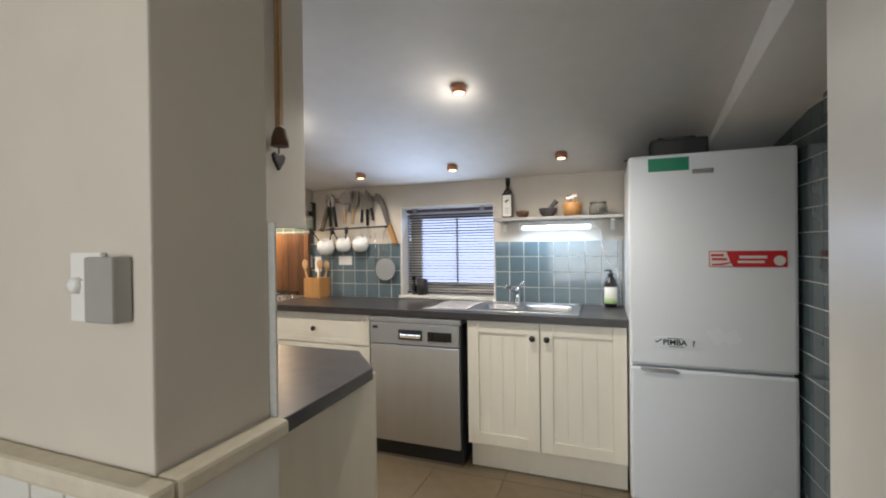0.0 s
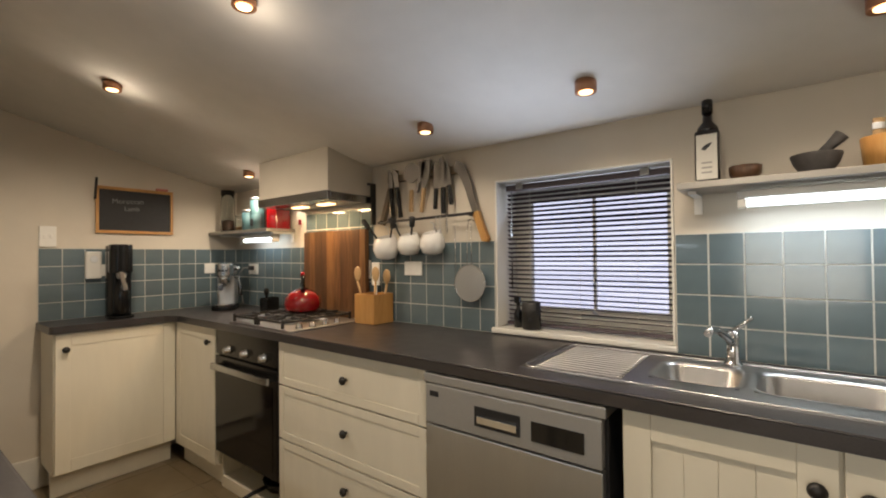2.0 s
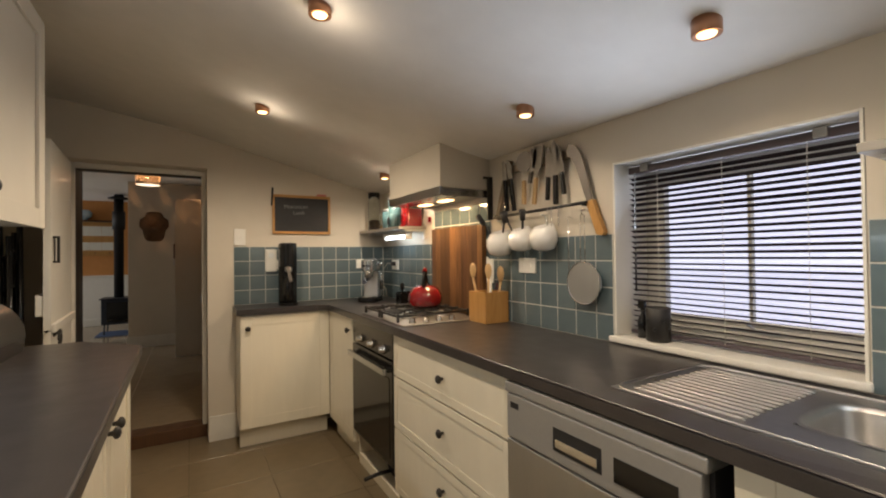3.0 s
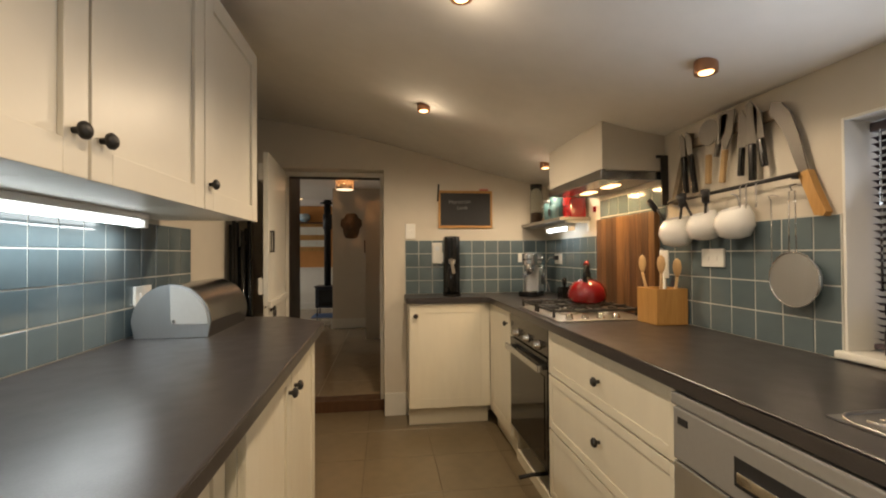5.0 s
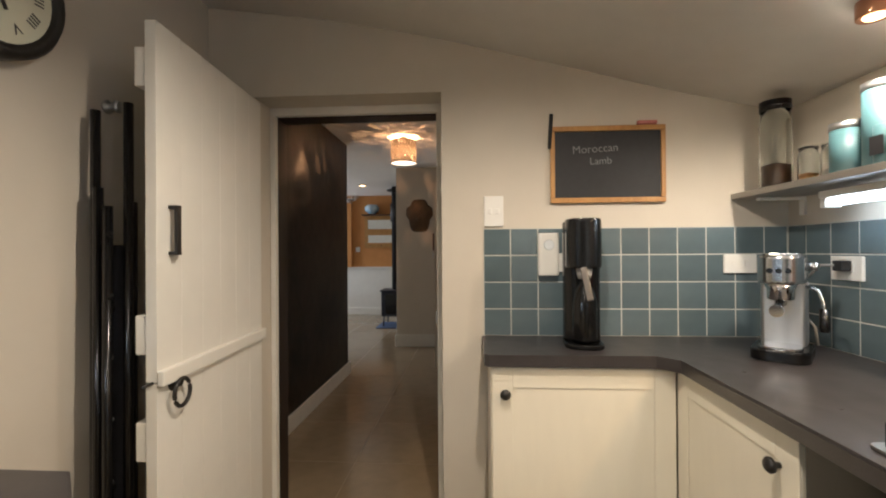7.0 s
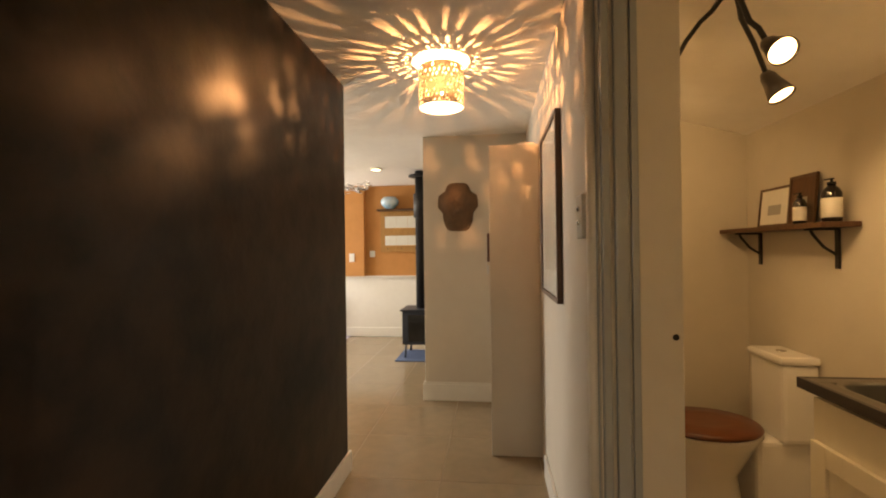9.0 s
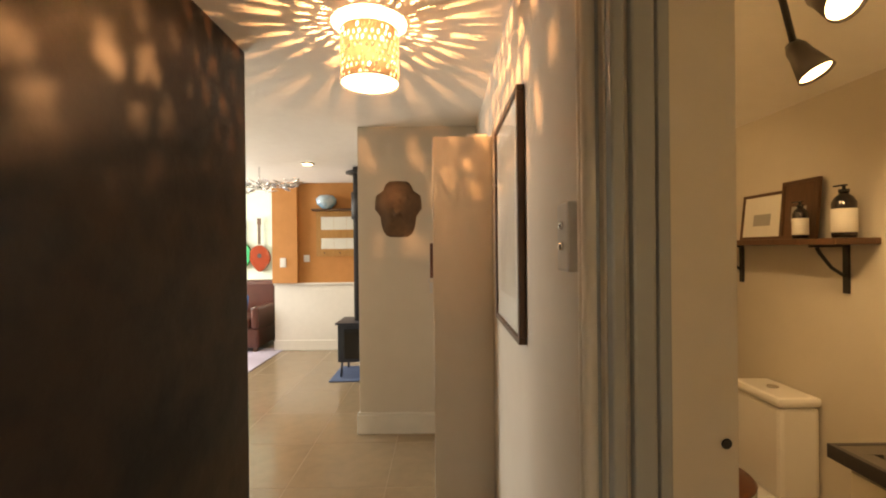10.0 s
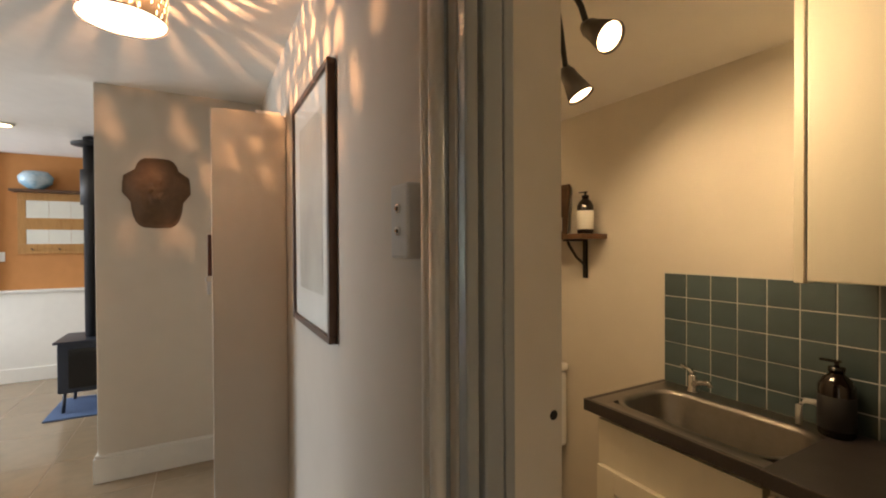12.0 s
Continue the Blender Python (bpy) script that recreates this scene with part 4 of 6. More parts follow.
def bowl_mesh(x0, x1, y0, y1, depth, r=0.05):
    """A pressed basin: flange, rim, walls and floor."""
    bm = bmesh.new()
    rings = []
    for grow, z, rad in ((0.014, 0.0005, r + 0.014), (0.0, 0.0, r), (-0.006, -0.012, r), (-0.018, -depth + 0.025, r * 0.9), (-0.04, -depth, r * 0.7)):
        rings.append([bm.verts.new((x, y, z)) for x, y in rrect(x0 - grow, x1 + grow, y0 - grow, y1 + grow, rad)])
    n = len(rings[0])
    for a, b in zip(rings, rings[1:]):
        for i in range(n):
            bm.faces.new((a[i], a[(i + 1) % n], b[(i + 1) % n], b[i])).smooth = True
    bm.faces.new(rings[-1])
    bmesh.ops.recalc_face_normals(bm, faces=bm.faces)
    return bm


sink = thing("kitchen_sink", (0, 0, 0.911), "stainless steel double-bowl sink with a ribbed drainer", "sink")
for n_, s in enumerate(((-1.30, -0.955, 3.295, 3.70), (-0.955, -0.37, 3.295, 3.392), (-0.955, -0.37, 3.628, 3.70), (-0.745, -0.715, 3.392, 3.628), (-0.42, -0.37, 3.392, 3.628))):
    part("drainer" if n_ == 0 else "deck", boxes((*s, 0.0, 0.003)), "sink", sink)
part("bowl", moved(bowl_mesh(-0.955, -0.745, 3.392, 3.628, 0.12), pose(0, 0, 0.0036)), "sink", sink)
part("bowl", moved(bowl_mesh(-0.715, -0.42, 3.392, 3.628, 0.16), pose(0, 0, 0.0036)), "sink", sink)
for x, y in ((-0.85, 3.51), (-0.565, 3.51)):
    part("waste", lathe([(0.03, 0), (0.03, 0.004), (0.02, 0.002)], 18, "z", (x, y, -0.1145 if x < -0.7 else -0.1545)), "chrome", sink)
part("rim", tube([(x, y, 0.004) for x, y in rrect(-1.297, -0.373, 3.298, 3.697, 0.05)], 0.004, 6, True), "sink", sink)
for i in range(13):
    y = 3.335 + i * 0.0265
    part("rib", tube([(-1.26, y, 0.003), (-1.25, y, 0.0045), (-1.02, y, 0.0045), (-1.01, y, 0.003)], 0.004, 6), "sink", sink)
tap = thing("mixer_tap", (-0.775, 3.675, 0.914), "chrome kitchen mixer tap behind the sink", "tap")
part("base", lathe([(0.026, 0), (0.026, 0.006), (0.019, 0.012), (0.017, 0.075), (0.019, 0.085), (0.015, 0.105)], 20), "chrome", tap)
part("spout", tube([(0, 0, 0.06), (-0.01, -0.03, 0.085), (-0.03, -0.09, 0.115), (-0.045, -0.14, 0.122), (-0.05, -0.155, 0.110)], [0.014, 0.012, 0.011, 0.011, 0.010], 12), "chrome", tap)
part("lever", tube([(0, 0, 0.10), (0.025, -0.005, 0.125), (0.05, -0.01, 0.150)], [0.010, 0.007, 0.006]), "chrome", tap)

hob = thing("gas_hob", (-2.716, 3.465, 0.911), "stainless steel four-burner gas hob with black pan supports", "hob")
part("plate", prism(rrect(-0.29, 0.29, -0.222, 0.222, 0.02), 0.0, 0.006, 0.002), "sink", hob)
for bx, by, br in ((-0.16, -0.10, 0.036), (-0.16, 0.11, 0.046), (0.08, 0.12, 0.036), (0.08, -0.09, 0.030)):
    part("burner", lathe([(br + 0.012, 0.006), (br + 0.010, 0.016), (br, 0.018), (br, 0.026)], 22, "z", (bx, by, 0)), "sink", hob)
    part("burner_cap", lathe([(br, 0.0262), (br + 0.002, 0.029), (br - 0.004, 0.034), (0.004, 0.036)], 22, "z", (bx, by, 0)), "iron", hob)
for gx in (-0.16, 0.08):
    bars = []
    for ex in (-0.105, 0.105):
        bars.append(boxes((gx + ex - 0.006, gx + ex + 0.006, -0.20, 0.21, 0.029, 0.041, 0.002)))
    for ey in (-0.20, 0.005, 0.21):
        bars.append(boxes((gx - 0.105, gx + 0.105, ey - 0.0055, ey + 0.0055, 0.0295, 0.0405, 0.002)))
    for by in (-0.10, 0.11):
        for a in (0, 90, 180, 270):
            bars.append(moved(boxes((0.030, 0.104, -0.0055, 0.0055, 0.031, 0.047, 0.002)), pose(gx, by, 0, 0, 0, a)))
    for ex in (-0.105, 0.105):
        for ey in (-0.20, 0.21):
            bars.append(boxes((gx + ex - 0.006, gx + ex + 0.006, ey - 0.006, ey + 0.006, 0.006, 0.046, 0.002)))
    part("pan_support", joined(*bars), "iron", hob, "black cast iron pan support")
for i in range(4):
    part("knob", lathe([(0.018, 0.006), (0.018, 0.012), (0.015, 0.014), (0.013, 0.030), (0.004, 0.031)], 16, "z", (0.245, -0.15 + i * 0.075, 0)), "chrome", hob)

kettle = thing("kettle", (-2.772, 3.545, 0.958), "shiny red enamel whistling kettle standing on the hob", "kettle", rz=236)
kettle.scale = (0.92, 0.92, 0.96)
part("body", lathe([(0.088, 0.0), (0.102, 0.012), (0.108, 0.04), (0.100, 0.075), (0.078, 0.105), (0.045, 0.122), (0.030, 0.125)], 32), "red", kettle)
part("lid", lathe([(0.034, 0.125), (0.030, 0.132), (0.010, 0.136), (0.012, 0.146), (0.004, 0.150)], 20), "black", kettle)
part("spout", tube([(0.0, -0.085, 0.075), (0.0, -0.115, 0.100), (0.0, -0.128, 0.112)], [0.024, 0.018, 0.015], 14), "red", kettle)
part("handle", tube([(0.0, -0.055, 0.105), (0.0, -0.065, 0.15), (0.0, -0.05, 0.195), (0.0, 0.0, 0.212), (0.0, 0.05, 0.195), (0.0, 0.065, 0.15), (0.0, 0.055, 0.105)], [0.014, 0.014, 0.012, 0.012, 0.012, 0.014, 0.014], 12), "black", kettle)
part("grip", tube([(0.0, -0.045, 0.203), (0.0, 0.0, 0.217), (0.0, 0.045, 0.203)], 0.0135, 12), "red", kettle)

hood = thing("range_hood", (-2.758, 3.768, 1.54), "slim steel range hood with two warm lights above the hob", "range hood")
part("canopy", boxes((-0.314, 0.314, -0.290, -0.006, 0.020, 0.045, 0.003)), "greyp", hood)
part("visor", boxes((-0.320, 0.320, -0.312, -0.291, 0.006, 0.053, 0.003)), "steelh", hood, "brushed steel front strip")
part("side_rim", boxes((0.3145, 0.320, -0.2905, -0.006, 0.008, 0.045, 0.002)), "steelh", hood)
part("side_rim", boxes((-0.320, -0.3145, -0.2905, -0.006, 0.008, 0.045, 0.002)), "steelh", hood)
for x in (-0.145, 0.145):
    part("filter", boxes((x - 0.140, x + 0.140, -0.285, -0.185, 0.010, 0.0195, 0.002)), "steelh", hood)
part("light_panel", boxes((-0.30, 0.30, -0.180, -0.02, 0.012, 0.0195, 0.002)), "greyp", hood)
for x in (-0.142, 0.098):
    part("light", boxes((x - 0.055, x + 0.055, -0.172, -0.122, 0.006, 0.0115, 0.002)), "bulb", hood)
structure("hood_box", boxes((-3.077, -2.440, 3.462, 3.767, 1.588, 1.86, 0.004)), "wall", "boxed plaster chimney over the hood", "trim")
solid("hood_bracket", boxes((-2.424, -2.414, 3.735, 3.766, 1.43, 1.655), (-2.424, -2.414, 3.712, 3.7348, 1.643, 1.655)), "iron", (0, 0, 0), "dark iron bracket beside the hood", "bracket")

# chopping board of glued strips
board = thing("chopping_board", (-2.717, 3.735, 0.912), "large acacia chopping board of glued strips leaning on the wall", "chopping board")
widths = [0.058, 0.048, 0.072, 0.043, 0.066, 0.055, 0.062, 0.048, 0.056, 0.048]
bx = -0.293
for w, tone in zip(widths, ("board2", "board", "board", "board2", "board", "board", "board2", "board", "board2", "board")):
    part("strip", boxes((bx, bx + w - 0.0006, -0.014, 0.014, 0.0, 0.497, 0.002)), tone, board)
    bx += w

ub = thing("utensil_box", (-2.345, 3.68, 0.911), "square honey-coloured wooden box of wooden spoons", "utensil holder")
for q in ((-0.072, 0.072, -0.07, -0.060, 0, 0.152, 0.003), (-0.072, 0.072, 0.060, 0.07, 0, 0.152, 0.003), (-0.072, -0.062, -0.0598, 0.0598, 0, 0.152, 0.002), (0.062, 0.072, -0.0598, 0.0598, 0, 0.152, 0.002)):
    part("side", boxes(q), "oak", ub)
part("base", boxes((-0.0618, 0.0618, -0.0598, 0.0598, 0, 0.012)), "oak", ub)


def spoon(x, y, dx, dy, h, mat="cork", flat=False):
    ob = thing("spoon", (-2.345 + x, 3.68 + y, 0.925), "pale wooden spoon standing in the box", "spoon", "wooden spoons")
    part("handle", tube([(0, 0, 0), (dx * 0.75, dy * 0.75, h * 0.75)], 0.006, 8), mat, ob)
    head = lathe([(0.004, 0), (0.020, 0.02), (0.028, 0.045), (0.022, 0.07), (0.006, 0.082)], 14)
    for v in head.verts:
        v.co.y *= 0.25
    part("head", moved(head, pose(dx * 0.74, dy * 0.74, h * 0.73)), mat, ob)


for a in ((-0.03, -0.02, -0.075, -0.02, 0.27), (0.0, 0.02, -0.01, 0.0, 0.28), (0.02, -0.02, 0.04, -0.02, 0.27), (0.03, 0.02, 0.06, 0.0, 0.25)):
    spoon(*a)
spat = thing("spatula", (-2.340, 3.69, 0.925), "white plastic spatula standing in the box", "spatula")
part("handle", tube([(0, 0, 0), (0.0, 0.0, 0.2)], 0.006, 8), "plastic", spat)
part("blade", boxes((-0.028, 0.028, -0.004, 0.004, 0.18, 0.30, 0.003)), "plastic", spat)

# hanging rack with knives, and pots below it
rack = thing("knife_rack", (-2.05, 3.766, 1.35), "grey timber A-shaped wall rack with a steel rail", "rack")


def plank(x0, z0, x1, z1, w, d, mat, name="upright"):
    dx, dz = x1 - x0, z1 - z0
    n = math.hypot(dx, dz)
    px, pz = -dz / n * w / 2, dx / n * w / 2
    return part(name, slab([(x0 + px, z0 + pz), (x0 - px, z0 - pz), (x1 - px, z1 - pz), (x1 + px, z1 + pz)], -d, -0.002), mat, rack)


plank(-0.30, 0.075, -0.20, 0.36, 0.026, 0.026, "timber")
plank(-0.255, 0.313, 0.20, 0.314, 0.036, 0.018, "timber", "magnet_bar")
part("rail", tube([(-0.30, -0.046, 0.083), (0.305, -0.046, 0.097)], 0.007), "iron", rack)
for x in (-0.285, 0.285):
    part("rail_post", tube([(x, -0.003, 0.09), (x, -0.046, 0.09)], 0.006, 8), "iron", rack)
for x in (0.10, 0.125, 0.165):
    part("hook", tube([(x, -0.046, 0.100), (x, -0.058, 0.085), (x, -0.056, 0.03), (x + 0.006, -0.064, 0.012), (x + 0.016, -0.070, 0.030)], 0.0022, 6), "chrome", rack)
saw = thing("hand_saw", (-2.05, 3.766, 1.35), "curved worn hand saw with a wooden handle on the rack", "saw", "rack tools")
spine = [(0.196, 0.352), (0.232, 0.338), (0.262, 0.298), (0.288, 0.225), (0.306, 0.150), (0.318, 0.100)]
belly = [(0.294, 0.088), (0.272, 0.145), (0.252, 0.205), (0.232, 0.252), (0.208, 0.288), (0.186, 0.310)]
part("blade", slab(spine + belly, -0.026, -0.0205), "gunmetal", saw)
part("handle", slab([(0.290, 0.100), (0.322, 0.108), (0.345, 0.045), (0.374, -0.022), (0.366, -0.034), (0.340, -0.030), (0.318, 0.030)], -0.034, -0.010), "oak", saw, "honey-coloured wooden handle")


def hung(name, x, z, handle, blade, hmat, bmat, hl, bl, bw, label, tilt=0):
    ob = thing(name, (-2.05 + x, 3.74, 1.35 + z), label, name.replace("_", " "), "rack tools")
    ob.matrix_world = pose(-2.05 + x, 3.738, 1.35 + z, 0, tilt, 0)
    part("handle", boxes((-handle, handle, -0.016, 0.0, -hl, 0.0, 0.004)), hmat, ob)
    if blade == "spade":
        part("blade", slab([(-0.008, 0.0), (0.008, 0.0), (bw, bl * 0.4), (bw, bl), (-bw, bl), (-bw, bl * 0.4)], -0.011, -0.006), bmat, ob)
    elif blade == "disc":
        part("blade", slab([(p[0], bl * 0.5 + p[1]) for p in arc(0, 0.02, bw, 0, 340, 16)], -0.012, -0.005), bmat, ob)
    else:
        part("blade", slab([(-bw, 0.0), (bw, 0.0), (bw, bl * 0.72), (-bw * 0.3, bl), (-bw, bl * 0.92)], -0.010, -0.007), bmat, ob)


KB = "kitchen knife with a black handle on the rack"
hung("knife", -0.212, 0.262, 0.011, "knife", "black", "blade", 0.155, 0.10, 0.015, KB, -5)
hung("knife", -0.170, 0.262, 0.011, "knife", "black", "blade", 0.160, 0.10, 0.016, KB, -9)
hung("spatula", -0.070, 0.240, 0.010, "disc", "cork", "blade", 0.112, 0.13, 0.050, "steel skimmer with a pale handle on the rack", 2)
hung("spatula", 0.012, 0.240, 0.009, "spade", "cork", "blade", 0.120, 0.140, 0.030, "steel turner with a pale handle on the rack", 8)
hung("spatula", -0.020, 0.270, 0.008, "spade", "gunmetal", "blade", 0.05, 0.105, 0.024, "broad grey steel turner on the rack", 14)
hung("knife", 0.088, 0.230, 0.009, "knife", "black", "blade", 0.100, 0.13, 0.019, "wide knife with a black handle on the rack", 4)
hung("cleaver", 0.131, 0.232, 0.011, "knife", "black", "blade", 0.126, 0.15, 0.022, "broad blade with a black handle on the rack", 0)
hung("knife", 0.166, 0.240, 0.009, "knife", "black", "blade", 0.096, 0.12, 0.015, "small knife with a black handle on the rack", -8)


def hanging_pot(x, z, r, fill):
    ob = thing("hanging_pot", (x, 3.700, z - r), "round white ceramic pot hanging from the rail", "pot", "hanging pots")
    prof = [(r * 0.3, 0.002), (r * 0.75, r * 0.18), (r, r * 0.75), (r * 0.95, r * 1.25), (r * 0.72, r * 1.75), (r * 0.66, r * 1.80), (r * 0.90, r * 1.2), (r * 0.9, r * 0.7), (r * 0.3, r * 0.12)]
    bm = lathe(prof, 28)
    for v in bm.verts:
        if v.co.z > r:
            v.co.z += (v.co.y / r) * 0.35 * (v.co.z - r)
    part("bowl", bm, "ceramic", ob)
    part("hook", tube([(0, 0.02, r * 1.9), (0, 0.018, r * 2.2), (0, 0.01, r * 2.5), (0, -0.012, r * 2.55)], 0.003, 6), "steel", ob)
    return ob


hanging_pot(-2.272, 1.305, 0.068, "whisk")
hanging_pot(-2.114, 1.318, 0.060, "tools")
hanging_pot(-1.966, 1.320, 0.062, "")
for i, (x, lean) in enumerate(((-2.29, -0.09), (-2.25, 0.05), (-2.13, -0.06), (-2.10, 0.03))):
    ob = thing("kitchen_tool", (x, 3.695, 1.30), "dark kitchen tool standing in a hanging pot", "kitchen tool", "tools in pots")
    part("shaft", tube([(0, 0, 0), (lean, -0.02, 0.12)], 0.005, 8), "blackm", ob)
    part("head", tube([(lean * 0.9, -0.018, 0.10), (lean * 1.3, -0.03, 0.145)], [0.012, 0.016], 8), "blackm", ob)
sieve = thing("sieve", (-1.77, 3.735, 1.13), "round steel sieve hanging by its wire handle", "sieve")
part("mesh_bowl", lathe([(0.082, 0.012), (0.078, 0.0), (0.066, -0.018), (0.035, -0.026), (0.004, -0.028)], 30, "y", (0, 0, 0)), "steel", sieve)
part("rim", tube([(0.083 * math.cos(a), -0.012, 0.083 * math.sin(a)) for a in [2 * math.pi * i / 28 for i in range(28)]], 0.003, 6, True), "chrome", sieve)
part("handle", joined(tube([(-0.012, -0.012, 0.08), (-0.010, -0.012, 0.27)], 0.0022, 6), tube([(0.012, -0.012, 0.08), (0.010, -0.012, 0.27)], 0.0022, 6)), "chrome", sieve)
part("hook", tube([(0, -0.012, 0.27), (0, -0.02, 0.285), (0, 0.0, 0.29), (0, 0.03, 0.285)], 0.003, 6), "chrome", sieve)
sk = thing("skewer", (-1.86, 3.74, 1.20), "thin steel skewer hanging on the tiles", "skewer")
part("shaft", tube([(0, 0, -0.05), (0, 0, 0.18)], 0.002, 6), "chrome", sk)
part("hook", tube([(0, 0, 0.18), (0, -0.01, 0.195), (0, 0.005, 0.20), (0, 0.026, 0.195)], 0.002, 6), "chrome", sk)

# ---- shelves and what stands on them ----
def wall_shelf(x0, x1, y0, z, label, brackets):
    ob = thing("wall_shelf", (0, 0, z), label, "shelf", "kitchen shelves")
    part("shelf_board", boxes((x0, x1, y0, 3.764, -0.020, 0.0, 0.002)), "alu", ob)
    for x in brackets:
        part("bracket", joined(boxes((x - 0.012, x + 0.012, 3.755, 3.765, -0.085, -0.021, 0.002)), boxes((x - 0.012, x + 0.012, y0 + 0.05, 3.755, -0.032, -0.021, 0.002))), "plastic", ob)
    return ob


wall_shelf(-0.905, -0.135, 3.575, 1.470, "steel-edged wall shelf with kitchen things above the sink", (-0.87, -0.19))
wall_shelf(-3.926, -3.165, 3.56, 1.440, "steel-edged wall shelf with jars in the corner", (-3.85, -3.19))


def tube_light(x0, x1, y, z, label, flip=1):
    ob = thing("tube_light", (0, 0, z), label, "tube light", "under-shelf tube lights")
    part("housing", boxes((x0, x1, y - 0.028, y + 0.028, 0.012, 0.034, 0.004)), "plastic", ob)
    part("tube", tube([(x0 + 0.025, y, 0.0), (x1 - 0.025, y, 0.0)], 0.011, 12), "tube", ob, "glowing white tube")
    for x in (x0, x1 - 0.022):
        part("end_cap", boxes((x, x + 0.022, y - 0.024, y + 0.024, -0.016, 0.011, 0.004)), "plastic", ob)


tube_light(-0.755, -0.295, 3.665, 1.404, "white fluorescent tube lit under the shelf")
tube_light(-3.62, -3.23, 3.665, 1.374, "white fluorescent tube lit under the corner shelf")
tube_light(-2.29, -1.13, 1.625, 1.329, "long white tube lit under the wall cabinets")
cord = thing("power_cord", (0, 0, 0), "white cord hanging from the tube light", "cord")
part("cable", tube([(-0.295, 3.70, 1.415), (-0.262, 3.745, 1.38), (-0.255, 3.752, 1.30), (-0.225, 3.752, 1.20), (-0.165, 3.752, 1.13), (-0.150, 3.752, 1.03), (-0.145, 3.750, 0.913)], 0.0035, 8), "plastic", cord)

SH = 1.471
oil = thing("oil_bottle", (-0.83, 3.67, SH), "tall dark olive oil bottle with a white label on the shelf", "bottle")
part("glass", boxes((-0.034, 0.034, -0.034, 0.034, 0, 0.165, 0.010)), "brownglass", oil)
part("neck", lathe([(0.032, 0.158), (0.028, 0.178), (0.014, 0.195), (0.013, 0.225)], 18), "brownglass", oil)
part("cap", lathe([(0.0155, 0.222), (0.0155, 0.262), (0.012, 0.265)], 16), "black", oil)
lab = part("label", boxes((-0.028, 0.028, -0.0355, -0.0345, 0.012, 0.150)), "paper", oil, "white paper label")
part("label_mark", slab([(-0.015, 0.105), (-0.004, 0.100), (0.008, 0.112), (0.016, 0.124), (0.002, 0.120), (-0.008, 0.114)], -0.0362, -0.0356), "ink", lab)
for z in (0.06, 0.045, 0.03):
    part("label_bar", boxes((-0.014, 0.014, -0.0362, -0.0356, z, z + 0.005)), "greyp", lab)
solid("wooden_bowl", lathe([(0.028, 0), (0.040, 0.02), (0.042, 0.045), (0.036, 0.045), (0.030, 0.012)], 8), "stain", (-0.735, 3.67, SH), "small dark red-brown wooden bowl on the shelf", "bowl")
mortar = thing("mortar_and_pestle", (-0.573, 3.67, SH), "dark stone mortar with its pestle on the shelf", "mortar")
part("mortar", lathe([(0.034, 0), (0.036, 0.006), (0.050, 0.028), (0.058, 0.052), (0.057, 0.056), (0.048, 0.054), (0.036, 0.028)], 26), "stone", mortar)
part("pestle", tube([(-0.005, 0.0, 0.035), (0.03, 0.0, 0.075), (0.055, 0.0, 0.102)], [0.014, 0.013, 0.018], 12), "stone", mortar)
wb = thing("wooden_tub", (-0.425, 3.67, SH), "tapered light wooden tub holding brushes on the shelf", "tub")
part("tub", lathe([(0.052, 0), (0.060, 0.082), (0.054, 0.082), (0.048, 0.008)], 28), "oak", wb)
for i, (x, y, h) in enumerate(((-0.025, 0.0, 0.125), (0.0, -0.012, 0.13), (0.02, 0.01, 0.14), (-0.008, 0.02, 0.128))):
    br = thing("brush", (-0.425 + x, 3.67 + y, SH + 0.008), "wooden-handled brush standing in the tub", "brush", "brushes in the tub")
    part("handle", boxes((-0.009, 0.009, -0.006, 0.006, 0.0, h, 0.003)), "cork", br)
    part("ferrule", boxes((-0.0105, 0.0105, -0.0075, 0.0075, h - 0.03, h - 0.012, 0.002)), "steel", br)


def glass_jar(x, y, z, r, h, label, lid="clear", fill=None, lidh=0.012):
    ob = thing("glass_jar", (x, y, z), label, "jar", "glass jars")
    part("glass", lathe([(r * 0.9, 0), (r, 0.006), (r, h * 0.8), (r * 0.88, h * 0.92), (r * 0.88, h), (r * 0.82, h), (r * 0.93, h * 0.78), (r * 0.93, 0.010), (r * 0.85, 0.006)], 26), "clear", ob)
    part("lid", lathe([(r * 0.95, h + 0.0006), (r * 0.95, h + lidh), (r * 0.3, h + lidh + 0.003)], 24), lid, ob)
    if fill:
        part("contents", lathe([(r * 0.84, 0.0105), (r * 0.9, 0.02), (r * 0.9, h * 0.3), (r * 0.2, h * 0.34)], 22), fill, ob)


glass_jar(-0.272, 3.67, SH, 0.052, 0.072, "squat glass jar with a glass lid on the shelf", fill="paper")
SL = 1.441
glass_jar(-3.805, 3.64, SL, 0.048, 0.265, "tall glass jar with a black lid on the corner shelf", "black", "stain", 0.035)
glass_jar(-3.70, 3.67, SL, 0.028, 0.11, "small glass jar on the corner shelf", "clear", "oak")
glass_jar(-3.61, 3.67, SL, 0.026, 0.10, "small glass jar on the corner shelf", "clear", "paper")


